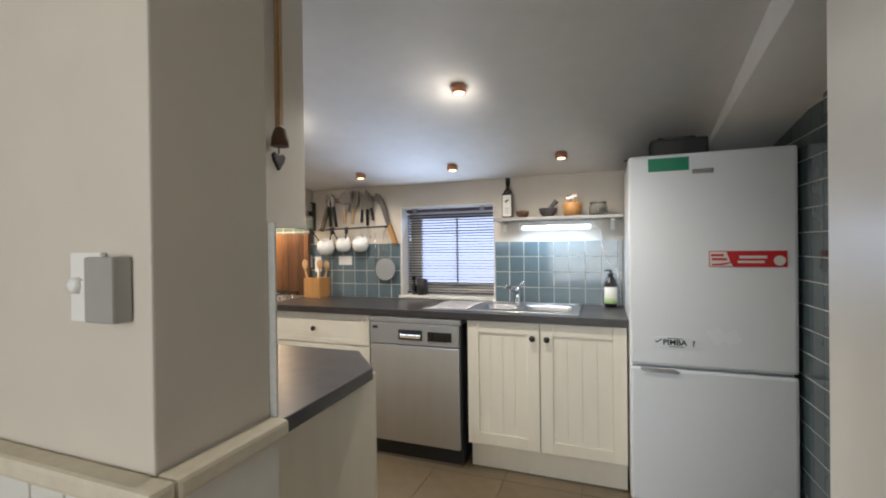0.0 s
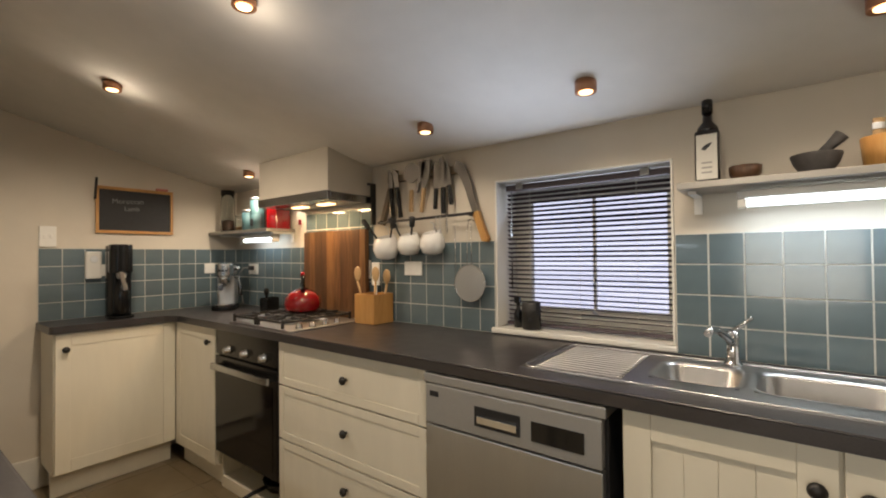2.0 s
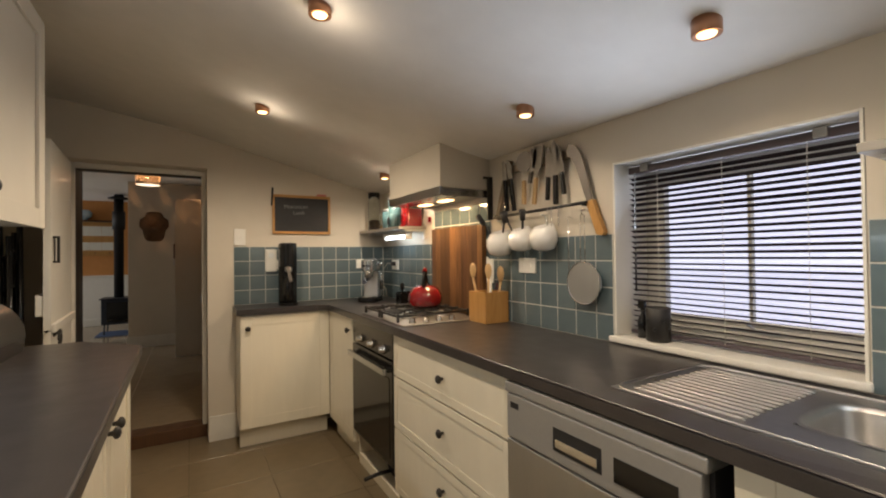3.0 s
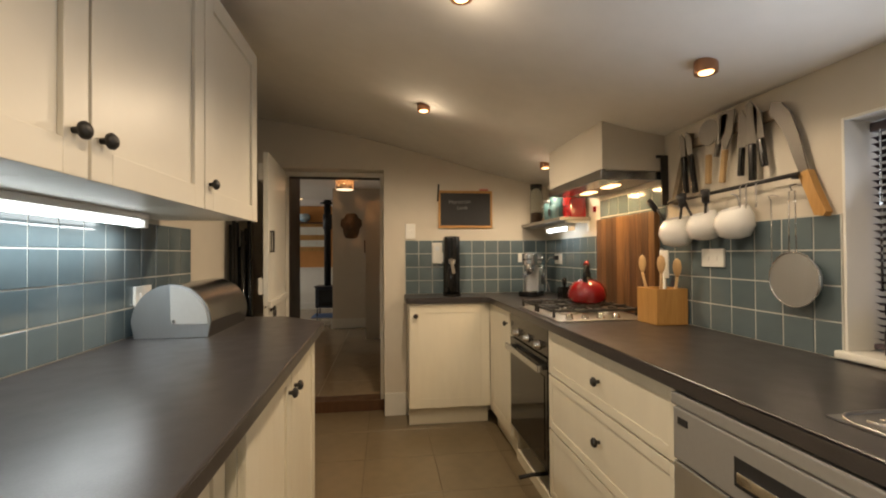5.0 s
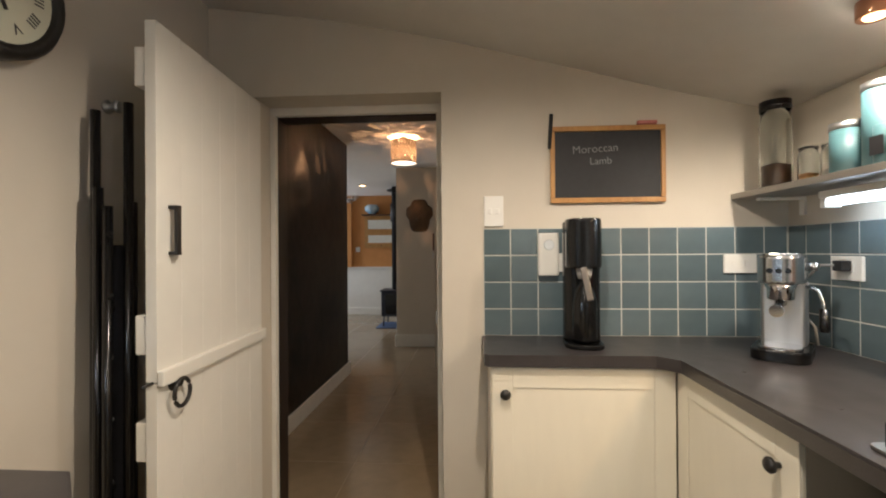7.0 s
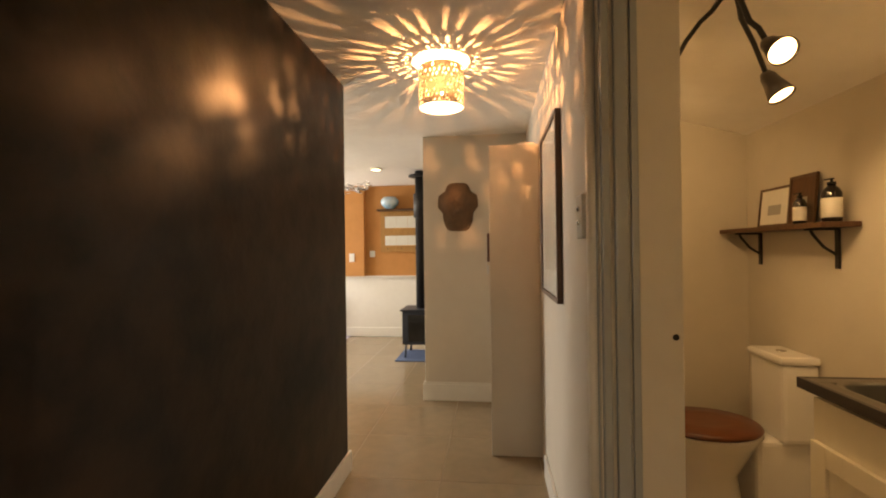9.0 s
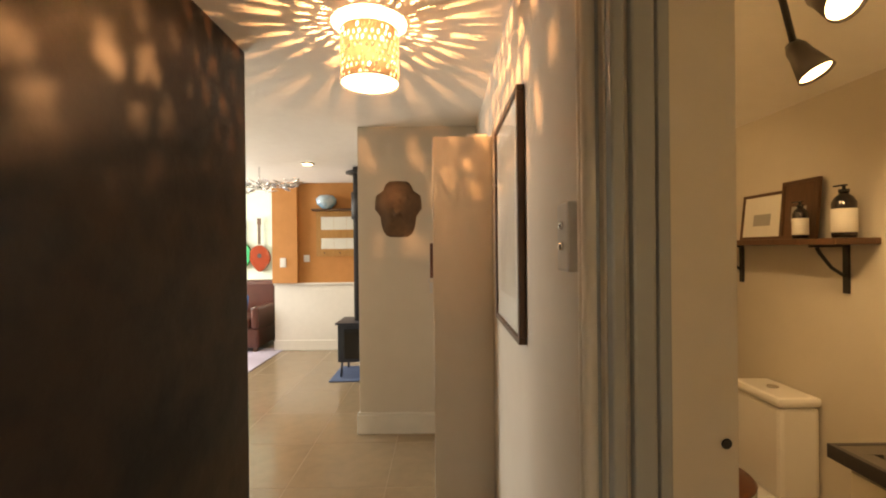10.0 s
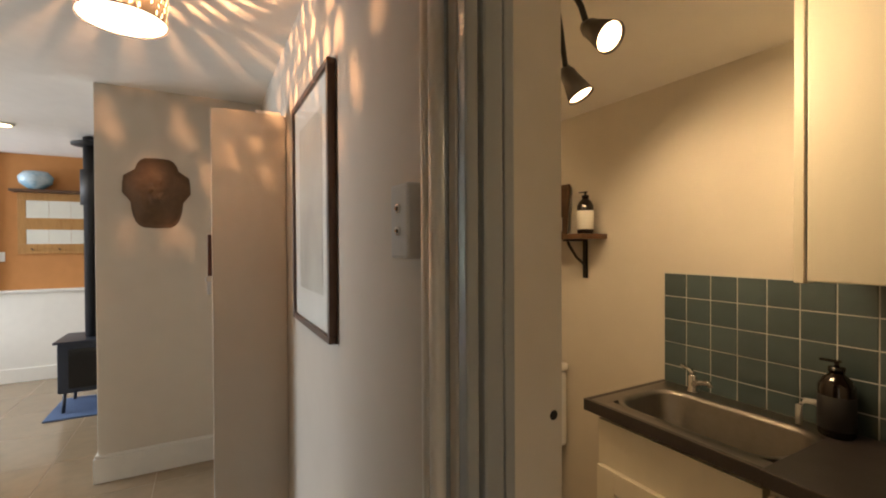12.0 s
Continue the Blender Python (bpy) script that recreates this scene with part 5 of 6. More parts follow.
def canister(x, y, r, h):
    ob = thing("canister", (x, y, SL), "aqua tin canister with a steel lid on the shelf", "canister", "aqua canisters")
    part("tin", lathe([(r, 0), (r, h), (r * 0.9, h)], 26), "aqua", ob)
    part("lid", lathe([(r + 0.001, h), (r + 0.001, h + 0.02), (r * 0.4, h + 0.024)], 26), "steel", ob)


canister(-3.505, 3.63, 0.040, 0.120)
canister(-3.405, 3.64, 0.046, 0.195)
cz = thing("canister", (-3.345, 3.595, SL), "small dark blue tin with a label on the shelf", "canister")
part("tin", lathe([(0.030, 0), (0.030, 0.09), (0.027, 0.092)], 22), "aqua", cz)
part("label", boxes((-0.018, 0.018, -0.0318, -0.0306, 0.02, 0.065)), "ink", cz)
redb = thing("tin_box", (-3.255, 3.695, SL), "bright red square tin box on the corner shelf", "tin")
part("tin", boxes((-0.060, 0.058, -0.05, 0.055, 0, 0.140, 0.008)), "red", redb)
part("lid", boxes((-0.063, 0.061, -0.053, 0.058, 0.1405, 0.156, 0.006)), "red", redb)
solid("red_tag", boxes((-3.125, -3.10, 3.758, 3.766, 1.465, 1.50, 0.002)), "red", (0, 0, 0), "small red switch on the wall by the shelf", "switch")

# ---- things on the worktop ----
def pump_bottle(x, y, z, r, h, label, lab="paper", group="pump bottles"):
    ob = thing("pump_bottle", (x, y, z), label, "bottle", group)
    part("bottle", lathe([(r * 0.92, 0), (r, 0.006), (r, h * 0.66), (r * 0.75, h * 0.76), (r * 0.4, h * 0.82), (r * 0.38, h * 0.86)], 24), "brownglass", ob)
    part("collar", lathe([(r * 0.45, h * 0.845), (r * 0.45, h * 0.91), (r * 0.15, h * 0.915)], 16), "black", ob)
    part("pump", joined(tube([(0, 0, h * 0.9), (0, 0, h * 0.985)], 0.005, 8), boxes((-0.034, 0.008, -0.007, 0.007, h * 0.97, h, 0.002))), "black", ob)
    part("label", lathe([(r + 0.0004, h * 0.10), (r + 0.0008, h * 0.102), (r + 0.0008, h * 0.54), (r + 0.0004, h * 0.542)], 24), lab, ob)
    return ob


M["limelabel"] = material("lime_label", (0.42, 0.55, 0.24), 0.6, grain=30, vary=0.04, bump=0)
pb = pump_bottle(-0.205, 3.69, 0.911, 0.036, 0.225, "dark pump bottle with a pale and lime label beside the sink")
part("label_band", lathe([(0.0370, 0.024), (0.0374, 0.0242), (0.0374, 0.056), (0.0370, 0.0562)], 24), "limelabel", pb, "lime green label band")

bin_ = thing("bread_bin", (-2.526, 1.715, 0.911), "brushed steel roll-top bread bin on the worktop", "bread bin")
prof = [(-0.125, 0.0), (0.125, 0.0)] + [(0.135 * math.cos(radians(a)), 0.05 + 0.125 * math.sin(radians(a))) for a in range(0, 181, 4)]
bin_.scale = (1.18, 1.02, 1.13)
roll = prism([(p[0], p[1]) for p in prof], -0.178, 0.178)
roll = moved(roll, Matrix(((0, 0, 1, 0), (1, 0, 0, 0), (0, 1, 0, 0), (0, 0, 0, 1))))
bmesh.ops.recalc_face_normals(roll, faces=roll.faces)
part("body", roll, "steelh", bin_)
for x in (-0.1805, 0.1805):
    cap = slab([(p[0] * 0.985, p[1] * 0.985 + 0.001) for p in prof], x - 0.002, x + 0.002)
    part("end_panel", moved(cap, pose(0, 0, 0, 0, 0, 90)), "steel", bin_)
quarter = slab([(0.0, 0.045)] + [(0.127 * math.cos(radians(a)), 0.045 + 0.122 * math.sin(radians(a))) for a in range(0, 91, 10)], -0.1865, -0.1832)
part("end_cover", moved(quarter, pose(0, 0, 0, 0, 0, 90) @ pose(0, 0, 0)), "frost", bin_, "pale translucent end cover")
part("pivot", lathe([(0.006, 0), (0.006, 0.004)], 12, "x", (0.1865, 0.012, 0.055)), "chrome", bin_)

soda = thing("soda_maker", (-3.755, 2.975, 0.911), "glossy black soda water maker on the worktop", "soda maker", rz=-6)
part("base", prism(rrect(-0.10, 0.078, -0.064, 0.064, 0.05), 0.0, 0.016, 0.004), "black", soda)
part("column", prism(rrect(-0.10, 0.012, -0.062, 0.062, 0.045), 0.0161, 0.425, 0.006), "black", soda)
part("head", prism(rrect(-0.06, 0.072, -0.058, 0.058, 0.05), 0.265, 0.432, 0.010), "black", soda)
part("bottle", lathe([(0.036, 0.024), (0.040, 0.032), (0.040, 0.150), (0.030, 0.190), (0.016, 0.215), (0.016, 0.232)], 26, "z", (0.036, 0, 0)), "black", soda)
part("nozzle", lathe([(0.019, 0.0), (0.024, 0.012), (0.026, 0.034)], 18, "z", (0.036, 0, 0.231)), "greyp", soda)
part("lever", moved(boxes((-0.005, 0.005, -0.011, 0.011, -0.110, 0.0, 0.004)), pose(0.070, -0.008, 0.270, 10, -10, 0)), "gunmetal", soda, "satin silver lever")

cof = thing("coffee_machine", (-3.63, 3.54, 0.911), "slim chrome espresso machine in the corner", "coffee machine", rz=50)
part("base", prism(rrect(-0.072, 0.072, -0.115, 0.095, 0.045), 0.0, 0.034, 0.006), "black", cof)
part("drip_tray", prism(rrect(-0.052, 0.052, -0.105, -0.006, 0.035), 0.0345, 0.042, 0.002), "chrome", cof)
part("body", prism(rrect(-0.056, 0.056, -0.005, 0.090, 0.012), 0.0345, 0.222, 0.003), "steel", cof)
part("head", prism(rrect(-0.058, 0.058, -0.085, 0.092, 0.050), 0.2225, 0.305, 0.008), "steelh", cof, "rounded polished head")
part("top_plate", prism(rrect(-0.050, 0.050, -0.030, 0.085, 0.02), 0.3052, 0.312, 0.002), "chrome", cof)
part("group_head", lathe([(0.026, 0.172), (0.034, 0.178), (0.034, 0.205), (0.042, 0.222)], 22, "z", (0, -0.042, 0)), "chrome", cof)
part("portafilter", tube([(0, -0.042, 0.168), (0.0, -0.09, 0.160), (0.0, -0.125, 0.152)], [0.016, 0.010, 0.017], 12), "black", cof)
part("collar", lathe([(0.018, 0.0), (0.018, 0.010)], 16, "y", (0, -0.128, 0.151)), "chrome", cof)
for x in (-0.022, 0.0, 0.022):
    part("button", lathe([(0.008, 0), (0.007, 0.003)], 14, "y", (x, -0.085, 0.262)), "black", cof)
part("steam_knob", lathe([(0.014, 0), (0.014, 0.022), (0.010, 0.026)], 16, "x", (0.059, 0.01, 0.272)), "chrome", cof)
part("steam_wand", tube([(0.056, -0.02, 0.215), (0.085, -0.03, 0.205), (0.096, -0.04, 0.17), (0.098, -0.045, 0.11)], 0.005, 8), "chrome", cof)
part("milk_frother", lathe([(0.010, 0.09), (0.013, 0.10), (0.012, 0.155)], 16, "z", (0.098, -0.046, 0)), "black", cof)
kb = thing("knock_box", (-3.275, 3.645, 0.911), "black coffee knock box with a wooden bar", "knock box")
kb.scale = (0.8, 0.85, 0.95)
part("box", boxes((-0.055, 0.055, -0.05, -0.042, 0, 0.085, 0.003), (-0.055, 0.055, 0.042, 0.05, 0, 0.095, 0.003), (-0.055, -0.047, -0.0415, 0.0415, 0, 0.09), (0.047, 0.055, -0.0415, 0.0415, 0, 0.09), (-0.054, 0.054, -0.049, 0.049, 0, 0.008)), "black", kb)
part("bar", tube([(-0.047, 0, 0.07), (0.047, 0, 0.07)], 0.010, 12), "stain", kb)
tamper = thing("tamper", (-3.335, 3.66, 0.911), "black coffee tamper standing by the knock box", "tamper")
part("shaft", lathe([(0.016, 0), (0.016, 0.02), (0.009, 0.03), (0.008, 0.09), (0.014, 0.105), (0.017, 0.125), (0.012, 0.14), (0.003, 0.145)], 18), "black", tamper)

can = thing("candle_holder", (-1.505, 3.80, 0.938), "black pierced metal candle holder on the window sill", "candle holder")
part("can", lathe([(0.036, 0), (0.040, 0.004), (0.040, 0.115), (0.037, 0.118), (0.036, 0.11), (0.034, 0.006)], 24), "iron", can)
for k in range(10):
    a = 2 * math.pi * k / 10
    part("boss", lathe([(0.007, 0), (0.004, 0.004)], 8, "y", (0, 0, 0)), "blackm", can).matrix_local = pose(0.040 * math.cos(a), 0.040 * math.sin(a), 0.045 + 0.03 * (k % 2), 0, 0, math.degrees(a) + 90)
sb = thing("spray_bottle", (-1.575, 3.815, 0.938), "small black bottle on the window sill", "bottle")
part("bottle", lathe([(0.018, 0), (0.019, 0.06), (0.008, 0.085), (0.008, 0.105)], 16), "black", sb)
part("cap", boxes((-0.016, 0.010, -0.008, 0.008, 0.105, 0.135, 0.003)), "black", sb)

# ---- wall plates ----
def wall_plate(x, y, z, w, h, facing, label, switches=1, mat="plastic", depth=0.010, dots=True):
    rz = {"s": 0, "e": 90, "n": 180, "w": 270}[facing]
    ob = thing("wall_plate", (x, y, z), label, "wall plate", "wall plates", rz)
    part("plate", boxes((-w / 2, w / 2, -depth, 0, -h / 2, h / 2, 0.003)), mat, ob)
    for i in range(switches):
        sx = (i - (switches - 1) / 2) * w / (switches + 0.6)
        part("rocker", boxes((sx - 0.007, sx + 0.007, -depth - 0.004, -depth - 0.0003, -0.011, 0.011, 0.002)), mat, ob)
    return ob


TF = 0.0075
wall_plate(-2.135, 3.768 - TF, 1.193, 0.115, 0.070, "s", "white double power point on the blue tiles", 2)
wall_plate(-2.485, 3.768 - TF, 1.185, 0.075, 0.10, "s", "white power point beside the chopping board", 1)
wall_plate(-3.665, 3.768 - TF, 1.175, 0.115, 0.075, "s", "white power point with a plug in it", 2)
plug = thing("plug", (-3.655, 3.768 - TF - 0.015, 1.185), "black plug with a pale curved cable", "plug")
part("body", boxes((-0.018, 0.018, -0.03, 0.0, -0.018, 0.014, 0.004)), "blackm", plug)
part("cable", tube([(-0.01, -0.03, 0.0), (-0.04, -0.045, 0.0), (-0.075, -0.06, -0.04), (-0.09, -0.07, -0.10), (-0.08, -0.07, -0.16), (-0.06, -0.05, -0.20), (-0.06, -0.04, -0.26)], 0.004, 8), "greyp", plug)
wall_plate(-3.93 + TF, 3.585, 1.183, 0.115, 0.070, "e", "white power point on the tiles", 2)
wall_plate(-3.929, 2.683, 1.388, 0.074, 0.116, "e", "white light switch above the tiles", 2)
wall_plate(-2.43, 1.545 + TF, 1.06, 0.115, 0.075, "n", "white double power point behind the bread bin", 2)
wall_plate(-1.012, 1.299, 1.232, 0.075, 0.112, "s", "white wall switch with a round dimmer on the wall end", 1)
dim = thing("dimmer_knob", (-1.027, 1.2885, 1.235), "round white dimmer knob on the wall switch", "dimmer")
part("knob", lathe([(0.013, 0), (0.012, 0.012), (0.004, 0.013)], 18, "y"), "plastic", dim)
# grey box added for the shaded side of the raised switch
solid("sensor_box", boxes((-0.980, -0.915, 1.268, 1.2985, 1.18, 1.281, 0.004)), "greyp", (0, 0, 0), "grey box standing in for the switch's shaded side", "control box")
ch = thing("charger", (-3.918, 2.885, 1.222), "white plug-in night light on the tiles", "night light")
part("body", prism(rrect(0.0, 0.03, -0.038, 0.038, 0.012), -0.080, 0.080, 0.006), "plastic", ch)
part("lens", lathe([(0.020, 0), (0.018, 0.003)], 20, "x", (0.0305, 0, 0.035)), "fridge", ch)
wall_plate(-3.93 + TF, 2.945, 1.19, 0.070, 0.070, "e", "white power point beside the night light", 1)

chalk = thing("chalkboard", (-3.929, 3.11, 1.56), "small black chalkboard in a pine frame with faint writing", "chalkboard", rz=90)
part("slate", boxes((-0.195, 0.195, -0.012, 0.0, -0.125, 0.125)), "blackm", chalk)
for s in ((-0.212, 0.212, -0.018, 0.0, 0.1255, 0.145), (-0.212, 0.212, -0.018, 0.0, -0.145, -0.1255), (-0.212, -0.1955, -0.018, 0.0, -0.125, 0.125), (0.1955, 0.212, -0.018, 0.0, -0.125, 0.125)):
    part("frame", boxes((*s, 0.003)), "oak", chalk)
text_mesh("writing", "Moroccan", 0.042, "chalk", chalk, pose(-0.045, -0.0128, 0.058, 90) @ pose(0, 0, 0, 0, 0, 3), 0.0003)
text_mesh("writing", "Lamb", 0.038, "chalk", chalk, pose(-0.025, -0.0128, 0.012, 90) @ pose(0, 0, 0, 0, 0, 2), 0.0003)
solid("chalk_pen", tube([(-3.905, 2.893, 1.62), (-3.905, 2.900, 1.75)], 0.007, 8), "blackm", (0, 0, 0), "black pen hanging on the chalkboard corner", "pen")
solid("chalk_eraser", boxes((-3.925, -3.905, 3.22, 3.29, 1.7062, 1.72, 0.003)), "pink", (0, 0, 0), "pink eraser lying on the chalkboard frame", "eraser")

# ---- door, clock and airer by the doorway ----
kd = thing("door_leaf", (-3.918, 1.768, 0.01), "white painted boarded stable door standing wide open", "door", rz=3.6)
for z0, z1, nm in ((0.0, 0.898, "lower_leaf"), (0.902, 1.815, "upper_leaf")):
    bm = bmesh.new()
    for i in range(6):
        box(bm, 0.01 + i * 0.1045, 0.01 + (i + 1) * 0.1045 - 0.0008, -0.028, 0.0, z0, z1, 0.0012)
    leaf = part(nm, bm, "white", kd)
    for z in ((0.12, 0.75) if z0 == 0 else (1.02, 1.70)):
        part("ledge", boxes((0.02, 0.632, -0.058, -0.0285, z - 0.05, z + 0.05, 0.004)), "white", leaf)
part("weather_bar", boxes((0.008, 0.638, 0.0005, 0.018, 0.890, 0.930, 0.005)), "white", kd)
part("pull_handle", joined(boxes((0.548, 0.556, 0.0005, 0.005, 1.222, 1.352)), boxes((0.575, 0.590, 0.016, 0.026, 1.222, 1.352)), boxes((0.5565, 0.5895, 0.0005, 0.0155, 1.222, 1.231)), boxes((0.5565, 0.5895, 0.0005, 0.0155, 1.343, 1.352))), "iron", kd, "black iron pull handle")
part("rose", lathe([(0.024, 0), (0.022, -0.006), (0.012, -0.012), (0.012, -0.02)], 18, "y", (0.57, 0.0005, 0.885)), "iron", kd)
part("ring", tube([(0.57 + 0.034 * math.sin(a), 0.024, 0.858 + 0.036 * math.cos(a)) for a in [2 * math.pi * i / 24 for i in range(24)]], 0.0055, 8, True), "iron", kd, "black iron ring handle")
part("bolt", tube([(0.636, -0.012, 0.90), (0.67, -0.012, 0.90)], 0.004, 8), "iron", kd)
solid("striker_plate", boxes((-4.095, -4.07, 2.4445, 2.4515, 0.93, 0.985, 0.001)), "steel", (0, 0, 0), "steel striker plate on the door lining", "striker plate")

clock = thing("wall_clock", (-3.085, 1.547, 1.82), "round black wall clock with roman numerals", "clock", rz=180)
part("case", lathe([(0.150, 0), (0.163, 0.01), (0.163, 0.05), (0.150, 0.068), (0.132, 0.062), (0.130, 0.048)], 40, "y"), "iron", clock)
M["dial"] = material("clock_dial", (0.70, 0.70, 0.55), 0.5, grain=20, vary=0.03, bump=0)
part("dial", lathe([(0.131, 0.046), (0.130, 0.0525)], 36, "y"), "dial", clock, "pale cream dial")
for i, num in enumerate(("XII", "I", "II", "III", "IIII", "V", "VI", "VII", "VIII", "IX", "X", "XI")):
    a = radians(30 * i)
    text_mesh("numeral", num, 0.032, "ink", clock, pose(0.098 * math.sin(a), -0.0532, 0.098 * math.cos(a), 90, 0, 0) @ pose(0, 0, 0, 0, 0, -30 * i), 0.0004)
part("minute_hand", moved(boxes((-0.003, 0.003, -0.0565, -0.0552, -0.02, 0.085)), pose(0, 0, 0, 0, 42, 0)), "ink", clock)
part("hour_hand", moved(boxes((-0.0045, 0.0045, -0.0550, -0.0540, -0.02, 0.062)), pose(0, 0, 0, 0, 155, 0)), "ink", clock)

air = thing("folded_stand", (-3.34, 1.63, 0), "black folded metal stand leaning behind the door", "folding stand")
for i, (x, y, top) in enumerate(((-0.03, -0.06, 1.40), (0.0, -0.035, 1.62), (0.02, -0.01, 1.41), (-0.06, 0.02, 1.38), (0.03, 0.025, 1.36), (-0.01, 0.05, 1.64))):
    part("tube", tube([(x + 0.03, y + 0.02, 0.0), (x, y, top)], 0.012, 10), "black", air)
for i in range(7):
    part("strut", tube([(-0.05, -0.05 + 0.01 * (i % 3), 0.25 + 0.16 * i), (0.04, 0.04, 0.33 + 0.16 * i)], 0.008, 8), "black", air)
part("cover", lathe([(0.018, 0.2), (0.026, 0.5), (0.024, 1.0), (0.022, 1.22), (0.012, 1.26)], 14, "z", (-0.03, 0.0, 0)), "cloth", air)
solid("wall_hook", lathe([(0.018, 0), (0.020, -0.006), (0.010, -0.010), (0.010, -0.03), (0.018, -0.034), (0.014, -0.044)], 16, "y"), "steel", (-3.43, 1.547, 1.66), "brushed steel wall hook", "hook")

# hanging ornament on the side of the wall cabinets
orn = thing("hanging_ornament", (-1.0885, 1.80, 1.52), "rusty bell and heart hanging on a straw ribbon", "ornament")
part("ribbon", joined(boxes((0.020, 0.023, -0.012, 0.004, 0.098, 0.56)), boxes((0.0235, 0.026, 0.0, 0.014, 0.11, 0.52))), "cork", orn)
part("bell", lathe([(0.024, 0.05), (0.022, 0.075), (0.014, 0.098), (0.004, 0.104)], 18, "z", (0.026, 0, 0)), "clay", orn)
part("heart", moved(prism([(0, -0.028), (0.018, -0.004), (0.024, 0.012), (0.016, 0.020), (0, 0.014), (-0.016, 0.020), (-0.024, 0.012), (-0.018, -0.004)], -0.005, 0.005, 0.002), Matrix(((0, 0, 1, 0.02), (1, 0, 0, 0), (0, 1, 0, 0.012), (0, 0, 0, 1)))), "iron", orn)
part("nail", tube([(-0.004, 0, 0.555), (0.028, 0, 0.557)], 0.003, 8), "iron", orn)
part("link", tube([(0.022, 0, 0.03), (0.022, 0, 0.055)], 0.002, 6), "iron", orn)

# on top of the fridge
bag = thing("radio", (0.10, 3.26, 1.716), "black portable radio lying on the fridge", "radio")
part("case", boxes((-0.12, 0.13, -0.06, 0.06, 0.0, 0.085, 0.012)), "blackm", bag)
part("grille", boxes((-0.10, 0.02, -0.0625, -0.0605, 0.015, 0.07)), "iron", bag)
part("handle", tube([(-0.09, 0, 0.085), (-0.08, 0, 0.098), (0.08, 0, 0.098), (0.09, 0, 0.085)], 0.005, 8), "black", bag)
solid("cable", tube([(-0.02, 3.44, 1.722), (-0.07, 3.42, 1.722), (-0.115, 3.36, 1.735), (-0.135, 3.33, 1.73), (-0.12, 3.26, 1.722), (-0.08, 3.22, 1.722)], 0.004, 8), "black", (0, 0, 0), "black cable looping over the fridge edge", "cable")


# ---- hall ----
pend = thing("pendant_lamp", (-6.095, 1.997, 2.018), "pierced cream drum ceiling lamp, lit and casting a rayed pattern", "ceiling lamp")
rng = random.Random(7)
sh = bmesh.new()
NU, NV, R, H = 180, 42, 0.112, 0.200
holes = set()
for c in range(30):
    for r in range(8):
        if rng.random() < 0.10:
            continue
        u0 = c * 6 + (3 if r % 2 else 0) + rng.choice((0, 0, 1))
        for u in range(rng.choice((1, 2, 2, 3))):
            for v in range(rng.choice((2, 3, 3))):
                holes.add(((u0 + u) % NU, 1 + r * 5 + v + (u % 2)))
grid = [[sh.verts.new((R * math.cos(2 * math.pi * u / NU), R * math.sin(2 * math.pi * u / NU), H * v / NV)) for u in range(NU)] for v in range(NV + 1)]
for v in range(NV):
    for u in range(NU):
        if (u, v) not in holes:
            sh.faces.new((grid[v][u], grid[v][(u + 1) % NU], grid[v + 1][(u + 1) % NU], grid[v + 1][u])).smooth = True
bmesh.ops.solidify(sh, geom=list(sh.faces), thickness=0.0015)
part("shade", sh, "shade", pend, "pierced cream shade")
part("diffuser", lathe([(0.108, 0.004), (0.108, 0.006), (0.02, 0.0062)], 36), "diffuser", pend, "glowing white disc")
part("canopy", lathe([(0.03, 0.20), (0.03, 0.231)], 20), "shade", pend)
part("bulb", lathe([(0.004, 0.072), (0.012, 0.074), (0.013, 0.082), (0.004, 0.083)], 14), "filament", pend, "glowing bulb")

mask = solid("wall_mask", bmesh.new(), "clay", (-7.499, 1.966, 1.665), "carved brown wooden mask hanging on the wall", "mask", rz=90)
mb = bmesh.new()
NA, NR = 28, 8
cen = mb.verts.new((0, -0.06, 0))
prev = None
for r in range(1, NR + 1):
    ring = []
    for i in range(NA):
        a = 2 * math.pi * i / NA
        f = r / NR
        sa = math.sin(a)
        w = 0.118 if sa > 0.46 else 0.165 if sa > -0.21 else 0.128
        x, z = w * f * math.copysign(abs(math.cos(a)) ** 0.45, math.cos(a)), 0.20 * f * math.copysign(abs(sa) ** 0.9, sa)
        y = -0.06 * (1 - f ** 2.2) - 0.012 * math.cos(8 * math.pi * f) * (1 - f) - (0.02 if abs(x) < 0.02 and -0.06 < z < 0.05 else 0)
        ring.append(mb.verts.new((x, y, z)))
    for i in range(NA):
        j = (i + 1) % NA
        mb.faces.new((cen, ring[i], ring[j]) if prev is None else (prev[i], ring[i], ring[j], prev[j])).smooth = True
    prev = ring
back = [mb.verts.new((v.co.x, 0.0, v.co.z)) for v in prev]
for i in range(NA):
    mb.faces.new((prev[i], back[i], back[(i + 1) % NA], prev[(i + 1) % NA]))
mb.faces.new(back)
bmesh.ops.recalc_face_normals(mb, faces=mb.faces)
mb.to_mesh(mask.data)
mb.free()

pic = thing("framed_picture", (-6.003, 2.519, 1.485), "tall pale print in a dark wooden frame on the hall wall", "picture")
for s in ((-0.275, 0.275, 0.375, 0.395), (-0.275, 0.275, -0.395, -0.375), (-0.275, -0.255, -0.3748, 0.3748), (0.255, 0.275, -0.3748, 0.3748)):
    part("frame", boxes((s[0], s[1], -0.024, 0.0, s[2], s[3], 0.003)), "stain", pic)
part("print", boxes((-0.254, 0.254, -0.012, -0.003, -0.374, 0.374)), "paper", pic)
